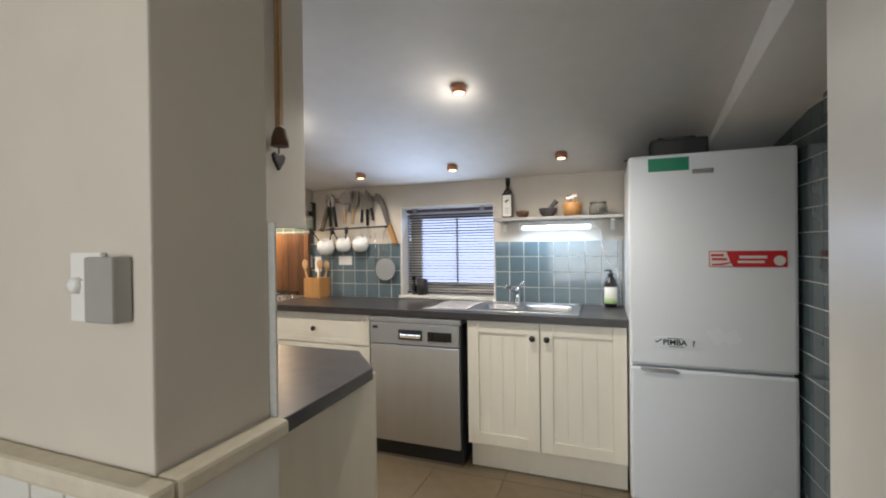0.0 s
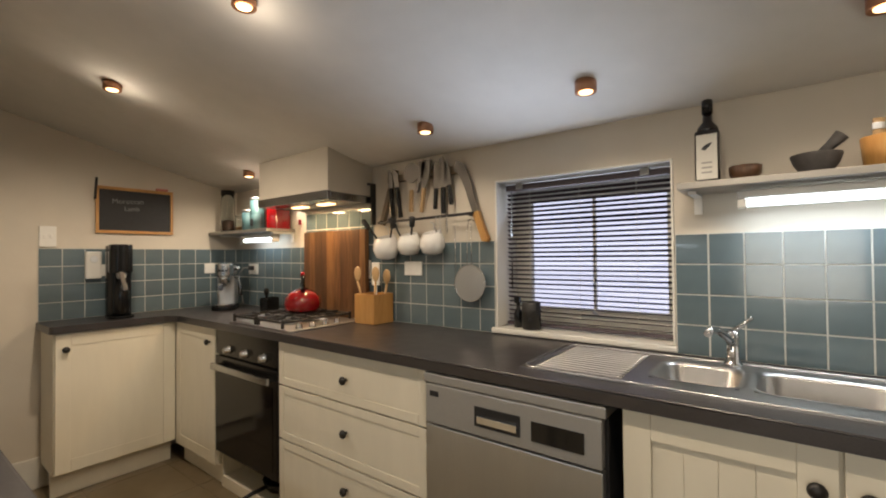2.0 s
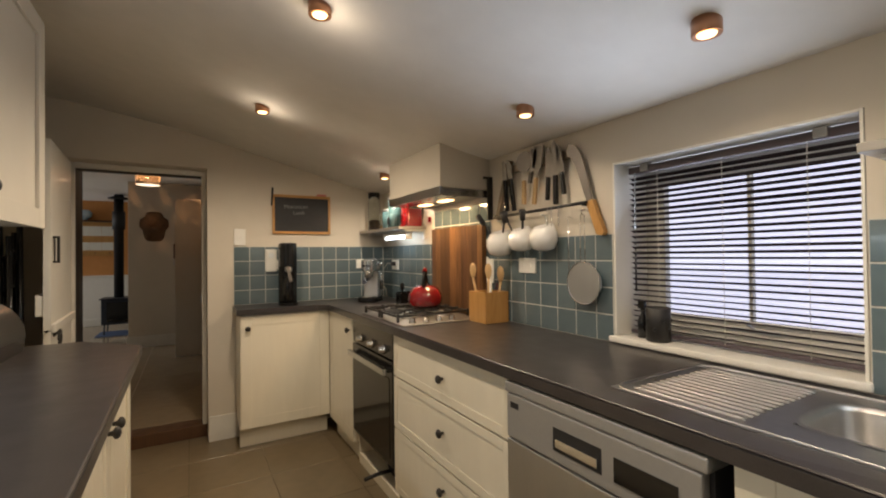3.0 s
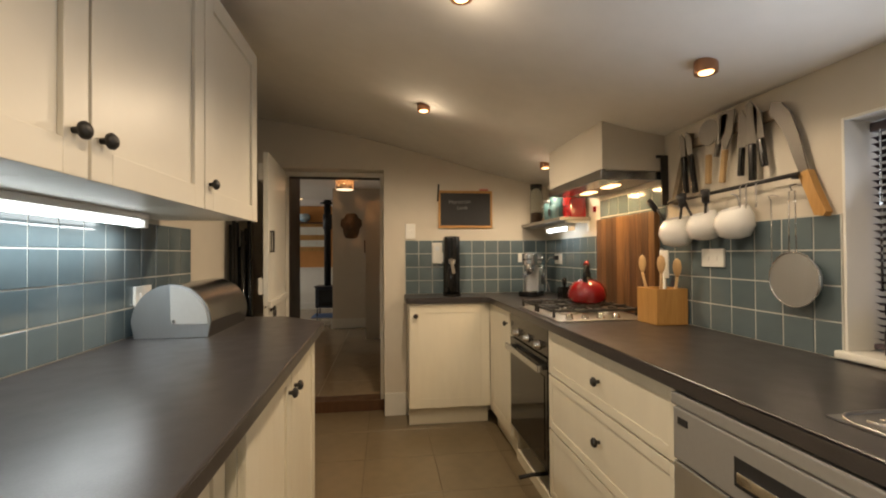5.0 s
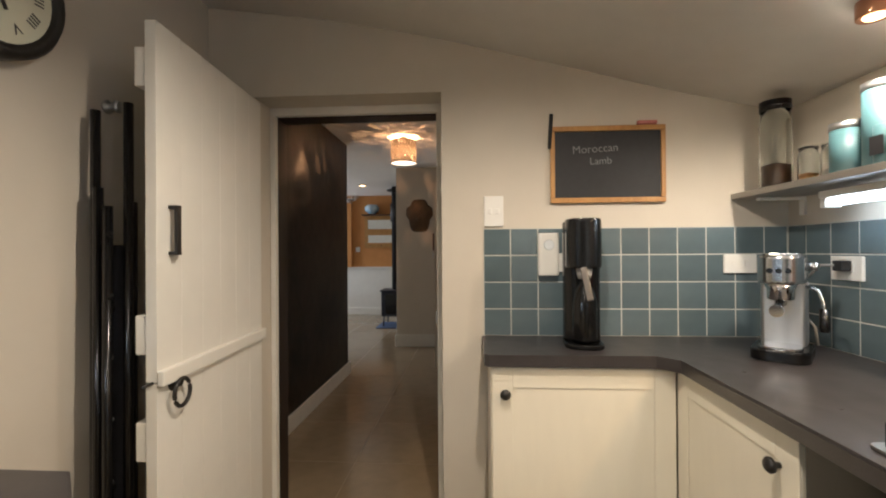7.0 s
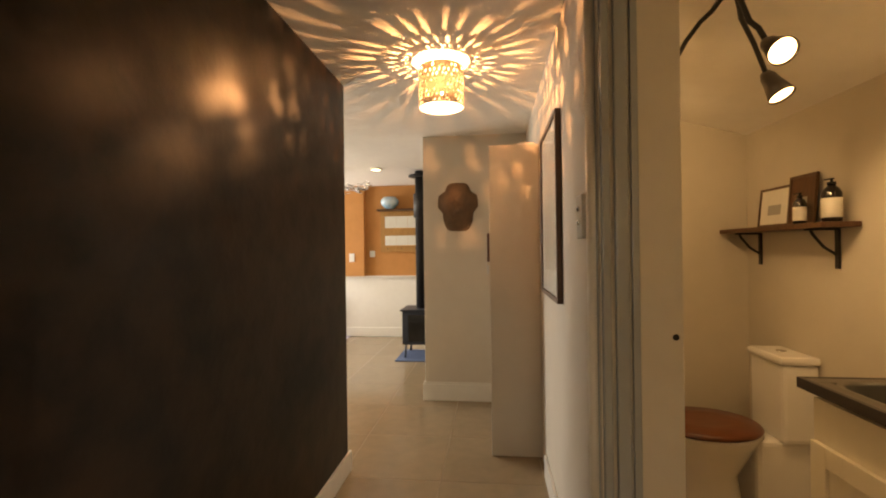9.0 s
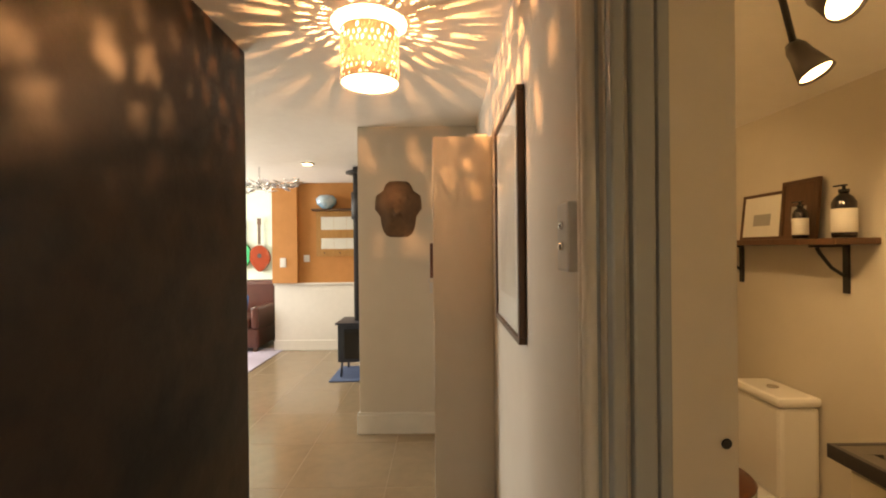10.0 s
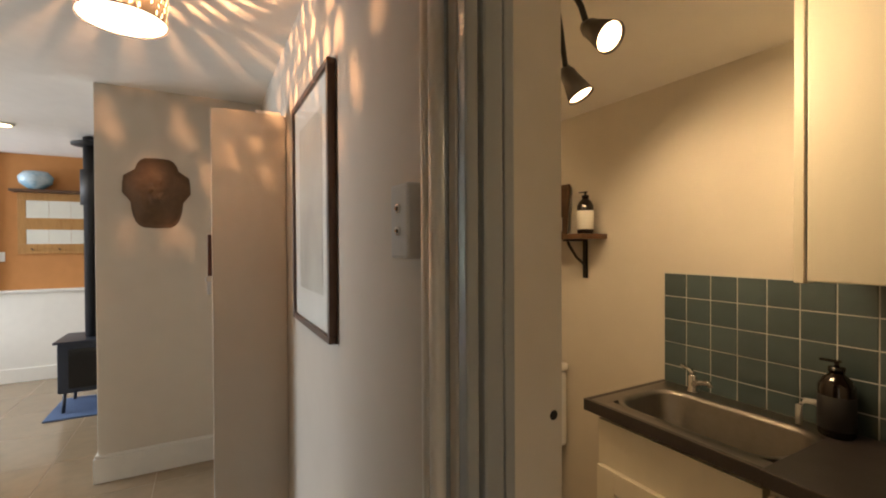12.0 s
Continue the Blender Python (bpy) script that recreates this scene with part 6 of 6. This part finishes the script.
part("image", boxes((-0.17, 0.17, -0.0135, -0.0122, -0.27, 0.29)), "art", pic)
part("glazing", boxes((-0.254, 0.254, -0.0195, -0.0175, -0.374, 0.374)), "clear", pic).visible_shadow = False
sw = thing("light_switch", (-5.225, 2.519, 1.405), "grey raised switch block with two chrome buttons", "switch")
part("block", boxes((-0.022, 0.048, -0.034, 0.0, -0.064, 0.062, 0.005)), "frost", sw)
for z in (0.02, -0.018):
    part("button", lathe([(0.008, 0), (0.008, 0.005), (0.003, 0.007)], 14, "y", (0.015, -0.034, z)), "chrome", sw)

hd = thing("hall_door", (-6.585, 2.517, HZ + 0.006), "narrow plain cream door standing open in the hall", "door", rz=-90)
part("leaf", boxes((0.0, 0.292, 0.0, 0.035, 0.0, 1.846, 0.003)), "wall", hd)
part("hinge", boxes((0.02, 0.12, 0.004, 0.030, 1.8464, 1.860, 0.002)), "trim", hd)
keys = thing("key_strap", (-6.552, 2.223, 1.24), "dark leather strap with keys hanging on the door edge", "strap")
part("strap", boxes((-0.010, 0.004, -0.014, 0.001, 0.0, 0.17, 0.003)), "leather", keys)
part("ring", tube([(0.0, -0.008 + 0.014 * math.cos(a), -0.012 + 0.014 * math.sin(a)) for a in [2 * math.pi * i / 16 for i in range(16)]], 0.002, 6, True), "steel", keys)
part("key", boxes((-0.002, 0.002, -0.016, -0.002, -0.075, -0.022, 0.001)), "steel", keys)

# ---- living room ----
stove = thing("wood_stove", (-9.02, 1.46, HZ), "small dark steel wood stove on thin legs", "stove")
part("body", boxes((-0.20, 0.20, -0.25, 0.25, 0.16, 0.54, 0.015)), "stove", stove)
part("top_plate", boxes((-0.22, 0.22, -0.27, 0.27, 0.541, 0.56, 0.005)), "stove", stove)
part("door", boxes((0.2005, 0.212, -0.18, 0.18, 0.20, 0.50, 0.004)), "glassb", stove)
part("handle", tube([(0.0, -0.2505, 0.42), (0.0, -0.28, 0.42), (0.03, -0.285, 0.42)], 0.006, 8), "steel", stove)
for x in (-0.17, 0.17):
    for y in (-0.21, 0.21):
        part("leg", tube([(x, y, 0.16), (x * 1.05, y * 1.05, 0.0)], 0.012, 8), "stove", stove)
part("flue", lathe([(0.065, 0.5605), (0.065, 1.62), (0.085, 1.62), (0.085, 1.90), (0.065, 1.90), (0.065, 2.165)], 24, "z", (0.0, -0.05, 0)), "blackm", stove)
part("ceiling_collar", lathe([(0.066, 2.09), (0.14, 2.10), (0.14, 2.118), (0.07, 2.139)], 28, "z", (0.0, -0.05, 0)), "blackm", stove)
solid("hearth_mat", boxes((-9.25, -8.70, 1.15, 1.80, 0.0, 0.012, 0.004)), "rug", (0, 0, HZ), "blue mat under the stove", "mat")

mr = thing("mirror_shelf", (-10.099, 0.96, 1.57), "honey timber mirror rack with two rows of small mirrors", "mirror rack", rz=90)
for z, z_top in ((-0.275, -0.180), (-0.040, 0.070), (0.238, 0.310)):
    part("rail", boxes((-0.31, 0.31, -0.02, 0.0, z, z_top, 0.003)), "oak", mr)
for x in (-0.31, 0.25):
    part("stile", boxes((x, x + 0.06, -0.0185, 0.0, -0.1795, 0.2375, 0.003)), "oak", mr)
for z, z_top in ((-0.179, -0.041), (0.071, 0.237)):
    for x in (-0.248, -0.082, 0.084):
        part("mirror", boxes((x, x + 0.164, -0.010, -0.002, z, z_top)), "mirror", mr)
part("shelf", boxes((-0.34, 0.34, -0.13, 0.0, 0.3105, 0.335, 0.003)), "stain", mr)
for x in (-0.2, 0.0, 0.2):
    part("peg", tube([(x, -0.021, -0.235), (x, -0.06, -0.225)], 0.007, 8), "stain", mr)
solid("bowl", lathe([(0.05, 0), (0.12, 0.06), (0.13, 0.12), (0.09, 0.17), (0.08, 0.165), (0.11, 0.10)], 24), "bluewhite", (-10.03, 0.80, 1.906), "blue and white patterned bowl on the mirror rack", "bowl")
wall_plate(-10.019, 0.24, 1.22, 0.075, 0.12, "e", "white light switch on the orange wall", 1)
wall_plate(-10.099, 0.52, 1.27, 0.075, 0.09, "e", "white light switch on the orange wall", 1)
dl = thing("downlight", (-8.79, 0.94, 2.236), "round white recessed downlight, lit", "downlight")
part("trim", lathe([(0.055, 0.0), (0.065, 0.004), (0.065, 0.013), (0.05, 0.0132)], 24), "white", dl)
part("lens", lathe([(0.046, -0.001), (0.046, 0.003), (0.01, 0.004)], 20), "bulb", dl)

chand = thing("chandelier", (-8.8, 0.45, 2.03), "silver leaf chandelier under the living room ceiling", "chandelier")
part("stem", tube([(0, 0, 0.0), (0, 0, 0.188)], 0.008, 8), "chrome", chand)
part("bar", tube([(-0.1, -0.42, 0.0), (0.1, 0.36, 0.0)], 0.008, 8), "chrome", chand)
rng = random.Random(3)
for i in range(90):
    t = rng.uniform(-0.42, 0.40)
    lf = lathe([(0.004, 0), (0.026, 0.022), (0.030, 0.050), (0.012, 0.080), (0.002, 0.092)], 8)
    for v in lf.verts:
        v.co.y *= 0.2
    part("leaf", moved(lf, pose(t * 0.25 + rng.uniform(-0.06, 0.06), t, rng.uniform(-0.05, 0.03), rng.uniform(50, 120), 0, rng.uniform(0, 360))), "chrome", chand)


def guitar(y, z, mat, h, label):
    ob = thing("guitar", (-10.995, y, z), label, "guitar", "guitars on the wall", rz=90)
    body = [(0.13 * math.sin(a) * (1.0 - 0.22 * math.cos(a) - 0.16 * math.cos(2 * a + 0.4)), 0.20 * -math.cos(a)) for a in [2 * math.pi * i / 28 for i in range(28)]]
    b = part("body", slab([(p[0], p[1] + 0.2) for p in body], -0.07, -0.004), mat, ob)
    part("sound_hole", lathe([(0.035, 0), (0.034, 0.001)], 18, "y", (0, -0.0702, 0.24)), "ink", b)
    part("neck", boxes((-0.02, 0.02, -0.078, -0.055, 0.41, h - 0.1, 0.004)), "stain", ob)
    part("headstock", boxes((-0.03, 0.03, -0.075, -0.055, h - 0.0995, h, 0.005)), "stain", ob)


guitar(-0.44, 1.06, "guitar_red", 0.80, "small red guitar hanging on the wall")
guitar(-0.72, 1.10, "guitar_green", 0.72, "small green guitar hanging on the wall")
chair = thing("armchair", (-10.35, -0.42, HZ), "dark brown leather armchair with a blue cushion", "armchair")
part("base", boxes((-0.36, 0.40, -0.36, 0.36, 0.06, 0.30, 0.03)), "leather", chair)
part("seat_cushion", boxes((-0.20, 0.42, -0.255, 0.255, 0.301, 0.44, 0.04)), "leather", chair)
part("backrest", boxes((-0.42, -0.20, -0.36, 0.36, 0.301, 0.88, 0.05)), "leather", chair)
for y in (-0.36, 0.26):
    part("arm", boxes((-0.19, 0.40, y, y + 0.10, 0.301, 0.58, 0.03)), "leather", chair)
for x in (-0.32, 0.34):
    for y in (-0.30, 0.30):
        part("foot", boxes((x - 0.025, x + 0.025, y - 0.025, y + 0.025, 0, 0.059)), "stain", chair)
cu = lathe([(0.02, -0.06), (0.16, -0.035), (0.20, 0.0), (0.16, 0.035), (0.02, 0.06)], 4)
bmesh.ops.bevel(cu, geom=list(cu.edges), offset=0.015, segments=2, affect="EDGES")
solid("cushion", moved(cu, pose(0, 0, 0.16, 0, 75, 0) @ pose(0, 0, 0, 0, 0, 45)), "cushion_blue", (-10.08, -0.38, HZ + 0.44), "blue cushion on the armchair", "cushion")
stool = thing("stool", (-9.55, -0.32, HZ), "low stool with a grey seat and pale wooden legs", "stool")
part("seat", lathe([(0.16, 0.38), (0.19, 0.40), (0.19, 0.44), (0.16, 0.46)], 28), "greyp", stool)
for i in range(4):
    a = radians(45 + 90 * i)
    part("leg", tube([(0.11 * math.cos(a), 0.11 * math.sin(a), 0.379), (0.17 * math.cos(a), 0.17 * math.sin(a), 0.0)], 0.014, 8), "cork", stool)
solid("rug", boxes((-10.2, -8.95, -1.6, 0.20, 0.0, 0.010, 0.003)), "rug_pale", (0, 0, HZ), "pale lilac rug by the armchair", "rug")

# ---- laundry with toilet ----
toilet = thing("toilet", (-6.13, 3.655, HZ), "white ceramic toilet with a wooden seat", "toilet")
part("cistern", boxes((-0.125, 0.125, -0.155, -0.004, 0.36, 0.705, 0.018)), "ceramic", toilet)
part("cistern_lid", boxes((-0.133, 0.133, -0.165, -0.002, 0.706, 0.742, 0.014)), "ceramic", toilet)
bw = lathe([(0.11, 0.0), (0.115, 0.05), (0.10, 0.18), (0.16, 0.32), (0.185, 0.37), (0.185, 0.385), (0.14, 0.385), (0.11, 0.25)], 30)
for v in bw.verts:
    v.co.y = v.co.y * 1.28 - 0.42
part("bowl", bw, "ceramic", toilet)
part("neck", boxes((-0.10, 0.10, -0.25, -0.02, 0.0, 0.359, 0.02)), "ceramic", toilet)
st_ = lathe([(0.19, 0.0), (0.195, 0.012), (0.185, 0.024), (0.10, 0.030)], 30)
for v in st_.verts:
    v.co.y = v.co.y * 1.26 - 0.43
    v.co.z += 0.387
part("seat", st_, "seatwood", toilet, "red-brown wooden seat lid")
part("flush_button", lathe([(0.022, 0), (0.020, 0.006)], 18, "z", (0, -0.085, 0.742)), "chrome", toilet)

shf = thing("wall_shelf", (0.0, 0, 1.406), "dark timber shelf on black iron brackets above the toilet", "shelf")
part("shelf_board", boxes((-6.545, -5.785, 3.51, 3.658, -0.022, 0.0, 0.003)), "stain", shf)
for x in (-6.42, -5.90):
    part("bracket", joined(boxes((x - 0.010, x + 0.010, 3.648, 3.657, -0.19, -0.0225)), boxes((x - 0.010, x + 0.010, 3.53, 3.6475, -0.031, -0.0225)), tube([(x, 3.645, -0.13), (x, 3.60, -0.10), (x, 3.56, -0.05), (x, 3.55, -0.032)], 0.006, 8)), "iron", shf)


def small_frame(x, w, h, mat, label, tilt):
    ob = thing("small_picture", (x, 3.625, 1.407), label, "picture", "pictures on the shelf")
    ob.matrix_world = pose(x, 3.615, 1.407, tilt, 0, 0)
    part("frame", boxes((-w / 2, w / 2, -0.006, 0.006, 0.0, 0.012), (-w / 2, w / 2, -0.006, 0.006, h - 0.012, h), (-w / 2, -w / 2 + 0.012, -0.006, 0.006, 0.0122, h - 0.0122), (w / 2 - 0.012, w / 2, -0.006, 0.006, 0.0122, h - 0.0122)), "stain", ob)
    part("print", boxes((-w / 2 + 0.012, w / 2 - 0.012, -0.002, 0.005, 0.012, h - 0.012)), mat, ob)
    part("image", boxes((-w / 5, w / 5, -0.0032, -0.0022, h * 0.3, h * 0.55)), "greyp", ob)


small_frame(-6.25, 0.24, 0.195, "paper", "small framed sketch leaning on the shelf", -6)
small_frame(-6.06, 0.17, 0.225, "stain", "small dark framed picture leaning on the shelf", -5)
pump_bottle(-5.985, 3.565, 1.407, 0.024, 0.135, "small brown bottle with a white label on the shelf")
pump_bottle(-5.84, 3.59, 1.407, 0.033, 0.175, "brown pump bottle with a white label on the shelf")

lt = thing("laundry_tub", (0, 0, 0.868), "stainless steel laundry tub set in a dark bench", "laundry tub")
part("deck", boxes((-5.52, -5.47, 3.27, 3.655, -0.03, 0.003, 0.002), (-5.4698, -5.03, 3.27, 3.315, -0.03, 0.003, 0.002), (-5.4698, -5.03, 3.575, 3.655, -0.03, 0.003, 0.002)), "tub", lt)
part("bowl", moved(bowl_mesh(-5.47, -5.03, 3.315, 3.575, 0.22, 0.07), pose(0, 0, 0.0036)), "tub", lt)
part("edge", boxes((-5.535, -5.03, 3.255, 3.2698, -0.032, 0.004, 0.002), (-5.535, -5.5205, 3.27, 3.655, -0.032, 0.004, 0.002)), "top", lt)
solid("laundry_bench", boxes((-5.028, -4.26, 3.245, 3.655, -0.036, 0.0, 0.003)), "top", (0, 0, 0.875), "dark laminate laundry bench", "bench")
cabinet("laundry_cabinet", (-5.50, 3.285, HZ), 0.46, 0.36, 0.02, 0.735, [("door", 0.01, 0.45, 0.03, 0.60, None, None)], "cream cabinet under the laundry tub", group="laundry cabinets", low=0.50, boards="panel")
cabinet("laundry_cabinet", (-5.02, 3.275, HZ), 0.75, 0.37, 0.02, 0.755, [("door", 0.004, 0.37, 0.03, 0.74, None, None), ("door", 0.38, 0.746, 0.03, 0.74, None, None)], "cream cabinet under the laundry bench", group="laundry cabinets", boards="plain")
lwc = cabinet("laundry_wall_cabinet", (-4.985, 3.36, 0), 0.72, 0.295, 1.285, 1.90, [("door", 0.004, 0.355, 1.280, 1.898, None, None), ("door", 0.362, 0.716, 1.280, 1.898, None, None)], "plain cream wall cabinet in the laundry", group="laundry cabinets", boards="plain")
part("side_panel", boxes((-0.020, -0.001, -0.022, 0.294, 1.276, 1.902, 0.002)), "cream", lwc)
lt2 = thing("laundry_tap", (-5.40, 3.615, 0.871), "chrome mixer tap with a short spout behind the tub", "tap")
part("body", lathe([(0.019, 0), (0.019, 0.006), (0.014, 0.010), (0.014, 0.052), (0.010, 0.060)], 18), "chrome", lt2)
part("spout", tube([(0.008, -0.006, 0.030), (0.045, -0.030, 0.048), (0.085, -0.055, 0.060), (0.090, -0.058, 0.050)], [0.010, 0.009, 0.008, 0.008], 10), "chrome", lt2)
part("handle", tube([(0.0, 0.0, 0.058), (-0.012, 0.004, 0.070), (-0.045, 0.010, 0.078)], [0.009, 0.007, 0.006], 10), "chrome", lt2)
pump_bottle(-5.02, 3.60, 0.876, 0.038, 0.19, "dark pump bottle on the laundry bench", "ink")
rk = thing("soap_hook", (-5.10, 3.60, 0.876), "grey plastic hook standing on the bench", "hook")
part("stem", tube([(0, 0, 0), (0, 0, 0.05), (0.015, 0, 0.068), (0.04, 0, 0.07), (0.05, 0, 0.055)], 0.008, 10), "greyp", rk)

sp = thing("spot_cluster", (-5.30, 2.95, 2.075), "three-armed grey spotlight cluster on the ceiling, lit", "spotlight")
part("plate", lathe([(0.065, 0.012), (0.07, 0.018), (0.06, 0.06)], 26), "greyp", sp)


def spot_head(mid, end, aim):
    arm = part("arm", tube([(0, 0, 0.015), tuple(0.4 * m + 0.1 * e for m, e in zip(mid, end)), mid, tuple(0.5 * m + 0.5 * e + (0.012 if k == 2 else 0) for k, (m, e) in enumerate(zip(mid, end))), end], 0.008, 8), "iron", sp)
    d = (Vector(aim) - Vector(end)).normalized()
    m = Matrix.Translation(end) @ d.to_track_quat("Z", "Y").to_matrix().to_4x4()
    h = part("head", moved(lathe([(0.016, -0.01), (0.024, 0.01), (0.026, 0.03), (0.040, 0.095), (0.037, 0.095), (0.022, 0.035)], 22), m), "gunmetal", arm)
    part("bulb", moved(lathe([(0.036, 0.084), (0.035, 0.088), (0.01, 0.090)], 18), m), "bulb", h, "glowing warm bulb")


spot_head((-0.13, 0.09, -0.03), (-0.216, 0.215, -0.187), (-0.185, 0.235, -0.256))
spot_head((-0.03, 0.06, -0.09), (-0.037, 0.114, -0.156), (0.056, 0.110, -0.228))
spot_head((-0.16, -0.02, -0.02), (-0.30, -0.05, -0.10), (-0.42, -0.08, -0.20))


# ---- tiles, one by one ----
def tile_mesh(name, w, h, d, mat, bev=0.0007):
    """A glazed tile in the xz plane, face towards -y, with pillowed edges."""
    bm = bmesh.new()
    back = [bm.verts.new((sx * w / 2, 0, sz * h / 2)) for sx, sz in ((-1, -1), (1, -1), (1, 1), (-1, 1))]
    mid = [bm.verts.new((v.co.x, -d + bev, v.co.z)) for v in back]
    top = [bm.verts.new((v.co.x - math.copysign(bev, v.co.x), -d, v.co.z - math.copysign(bev, v.co.z))) for v in back]
    for a, b in ((back, mid), (mid, top)):
        for i in range(4):
            bm.faces.new((a[i], a[(i + 1) % 4], b[(i + 1) % 4], b[i]))
    bm.faces.new(top)
    bmesh.ops.recalc_face_normals(bm, faces=bm.faces)
    return mesh_of(name, bm, mat)


PITCH, TZ = 0.1025, 0.911
trng = random.Random(11)


def tile_run(parent, start, rz, length, rows, z0=TZ, mesh=None, pitch=PITCH, mat="tile", skip=None, px=None, lead=0.0):
    """Tiles along a wall from start, leftwards to rightwards as one faces it; the last is cut to fit."""
    high, pitch = pitch, px or pitch
    mesh = mesh or (tile_mesh("tile", pitch - 0.0046, high - 0.0046, 0.0018, mat))
    if lead:
        tile_run(parent, start, rz, lead, rows, z0, mesh, high, mat, skip, pitch)
        start, length = (start[0] + lead * math.cos(radians(rz)), start[1] + lead * math.sin(radians(rz))), length - lead
    base = pose(start[0], start[1], 0, 0, 0, rz)
    n = int(length / pitch + 0.001)
    rest = length - n * pitch
    cut = tile_mesh("tile", rest - 0.0046, high - 0.0046, 0.0018, mat) if rest > 0.02 else None
    for c in range(n + (1 if cut else 0)):
        for r in range(rows):
            if skip and skip(c * pitch, z0 + r * high):
                continue
            o = new("tile", cut if c == n else mesh)
            x = c * pitch + (pitch / 2 if c < n else rest / 2)
            o.parent = parent
            o.matrix_world = base @ pose(x, trng.uniform(-0.0003, 0.0), z0 + (r + 0.5) * high, trng.uniform(-0.2, 0.2), 0, trng.uniform(-0.2, 0.2))


def backing(name, spec, label):
    return structure(name, boxes(spec), "grout", label, "splashback")


b = backing("splashback_north", (-3.927, -1.660, 3.7635, 3.7675, TZ, TZ + 4 * PITCH), "blue-grey tiled splashback")
tile_run(b, (-3.926, 3.7635), 0, 2.265, 4, px=0.105, lead=0.085)
b = backing("splashback_hood", (-3.045, -2.43, 3.7636, 3.7676, TZ + 4 * PITCH + 0.0005, TZ + 6.4 * PITCH), "blue-grey tiles behind the range hood")
tile_run(b, (-3.045, 3.7636), 0, 0.615, 2, TZ + 4 * PITCH + 0.001)
b = backing("splashback_sink", (-0.942, -0.13, 3.7635, 3.7675, TZ, TZ + 4 * PITCH), "blue-grey tiled splashback behind the sink")
tile_run(b, (-0.942, 3.7635), 0, 0.81, 4, px=0.0975, lead=0.0985)
b = backing("splashback_west", (-3.9295, -3.9255, 2.643, 3.762, TZ, TZ + 4 * PITCH), "blue-grey tiled splashback")
tile_run(b, (-3.9255, 2.643), 90, 1.115, 4, px=0.1033)
b = backing("splashback_south", (-2.872, -0.86, 1.5455, 1.5495, TZ, TZ + 4 * 0.1085), "blue-grey tiled splashback under the wall cabinets")
tile_run(b, (-0.908, 1.5495), 180, 1.962, 4, pitch=0.1085, px=0.109)
green_tile = tile_mesh("tile", PITCH - 0.0046, PITCH - 0.0046, 0.0018, "tile2")
tile_run(wall_east, (0.565, 3.762), 270, 1.95, 19, 0.0, green_tile, skip=lambda x, z: (x < 0.50 and z < 1.55) or (z > 1.62 + 0.158 * x + 0.10))
b = backing("splashback_laundry", (-5.531, -4.26, 3.6555, 3.6595, 0.845, 1.2595), "dark green tiled splashback in the laundry")
small = tile_mesh("tile", 0.0818 - 0.0032, 0.0818 - 0.0032, 0.0014, "tile2")
tile_run(b, (-5.529, 3.6555), 0, 1.268, 5, 0.8495, small, 0.0818, "tile2")


def floor_tile(w, d, mat):
    bm = bmesh.new()
    box(bm, -w / 2, w / 2, -d / 2, d / 2, -0.004, 0.0)
    top = [e for e in bm.edges if all(v.co.z > -0.001 for v in e.verts)]
    bmesh.ops.bevel(bm, geom=top, offset=0.0015, segments=1, affect="EDGES")
    return mesh_of("tile", bm, mat)


def lay(parent, x0, x1, y0, y1, z, size, mat):
    nx, ny = math.ceil((x1 - x0) / size), math.ceil((y1 - y0) / size)
    for i in range(nx):
        for j in range(ny):
            w, d = min(size, x1 - x0 - i * size), min(size, y1 - y0 - j * size)
            if w < 0.03 or d < 0.03:
                continue
            key = (round(w, 3), round(d, 3), mat)
            if key not in FT:
                FT[key] = floor_tile(w - 0.004, d - 0.004, mat)
            o = new("tile", FT[key])
            o.parent = parent
            o.matrix_world = pose(x0 + i * size + w / 2, y0 + j * size + d / 2, z + trng.uniform(-0.0004, 0.0002), 0, 0, 0)


FT = {}
lay(floor_k, -4.05, 0.56, 1.55, 3.76, 0.0, 0.41, "floor")
lay(floor_h, -10.1, -4.20, -1.9, 3.65, HZ, 0.55, "hfloor")
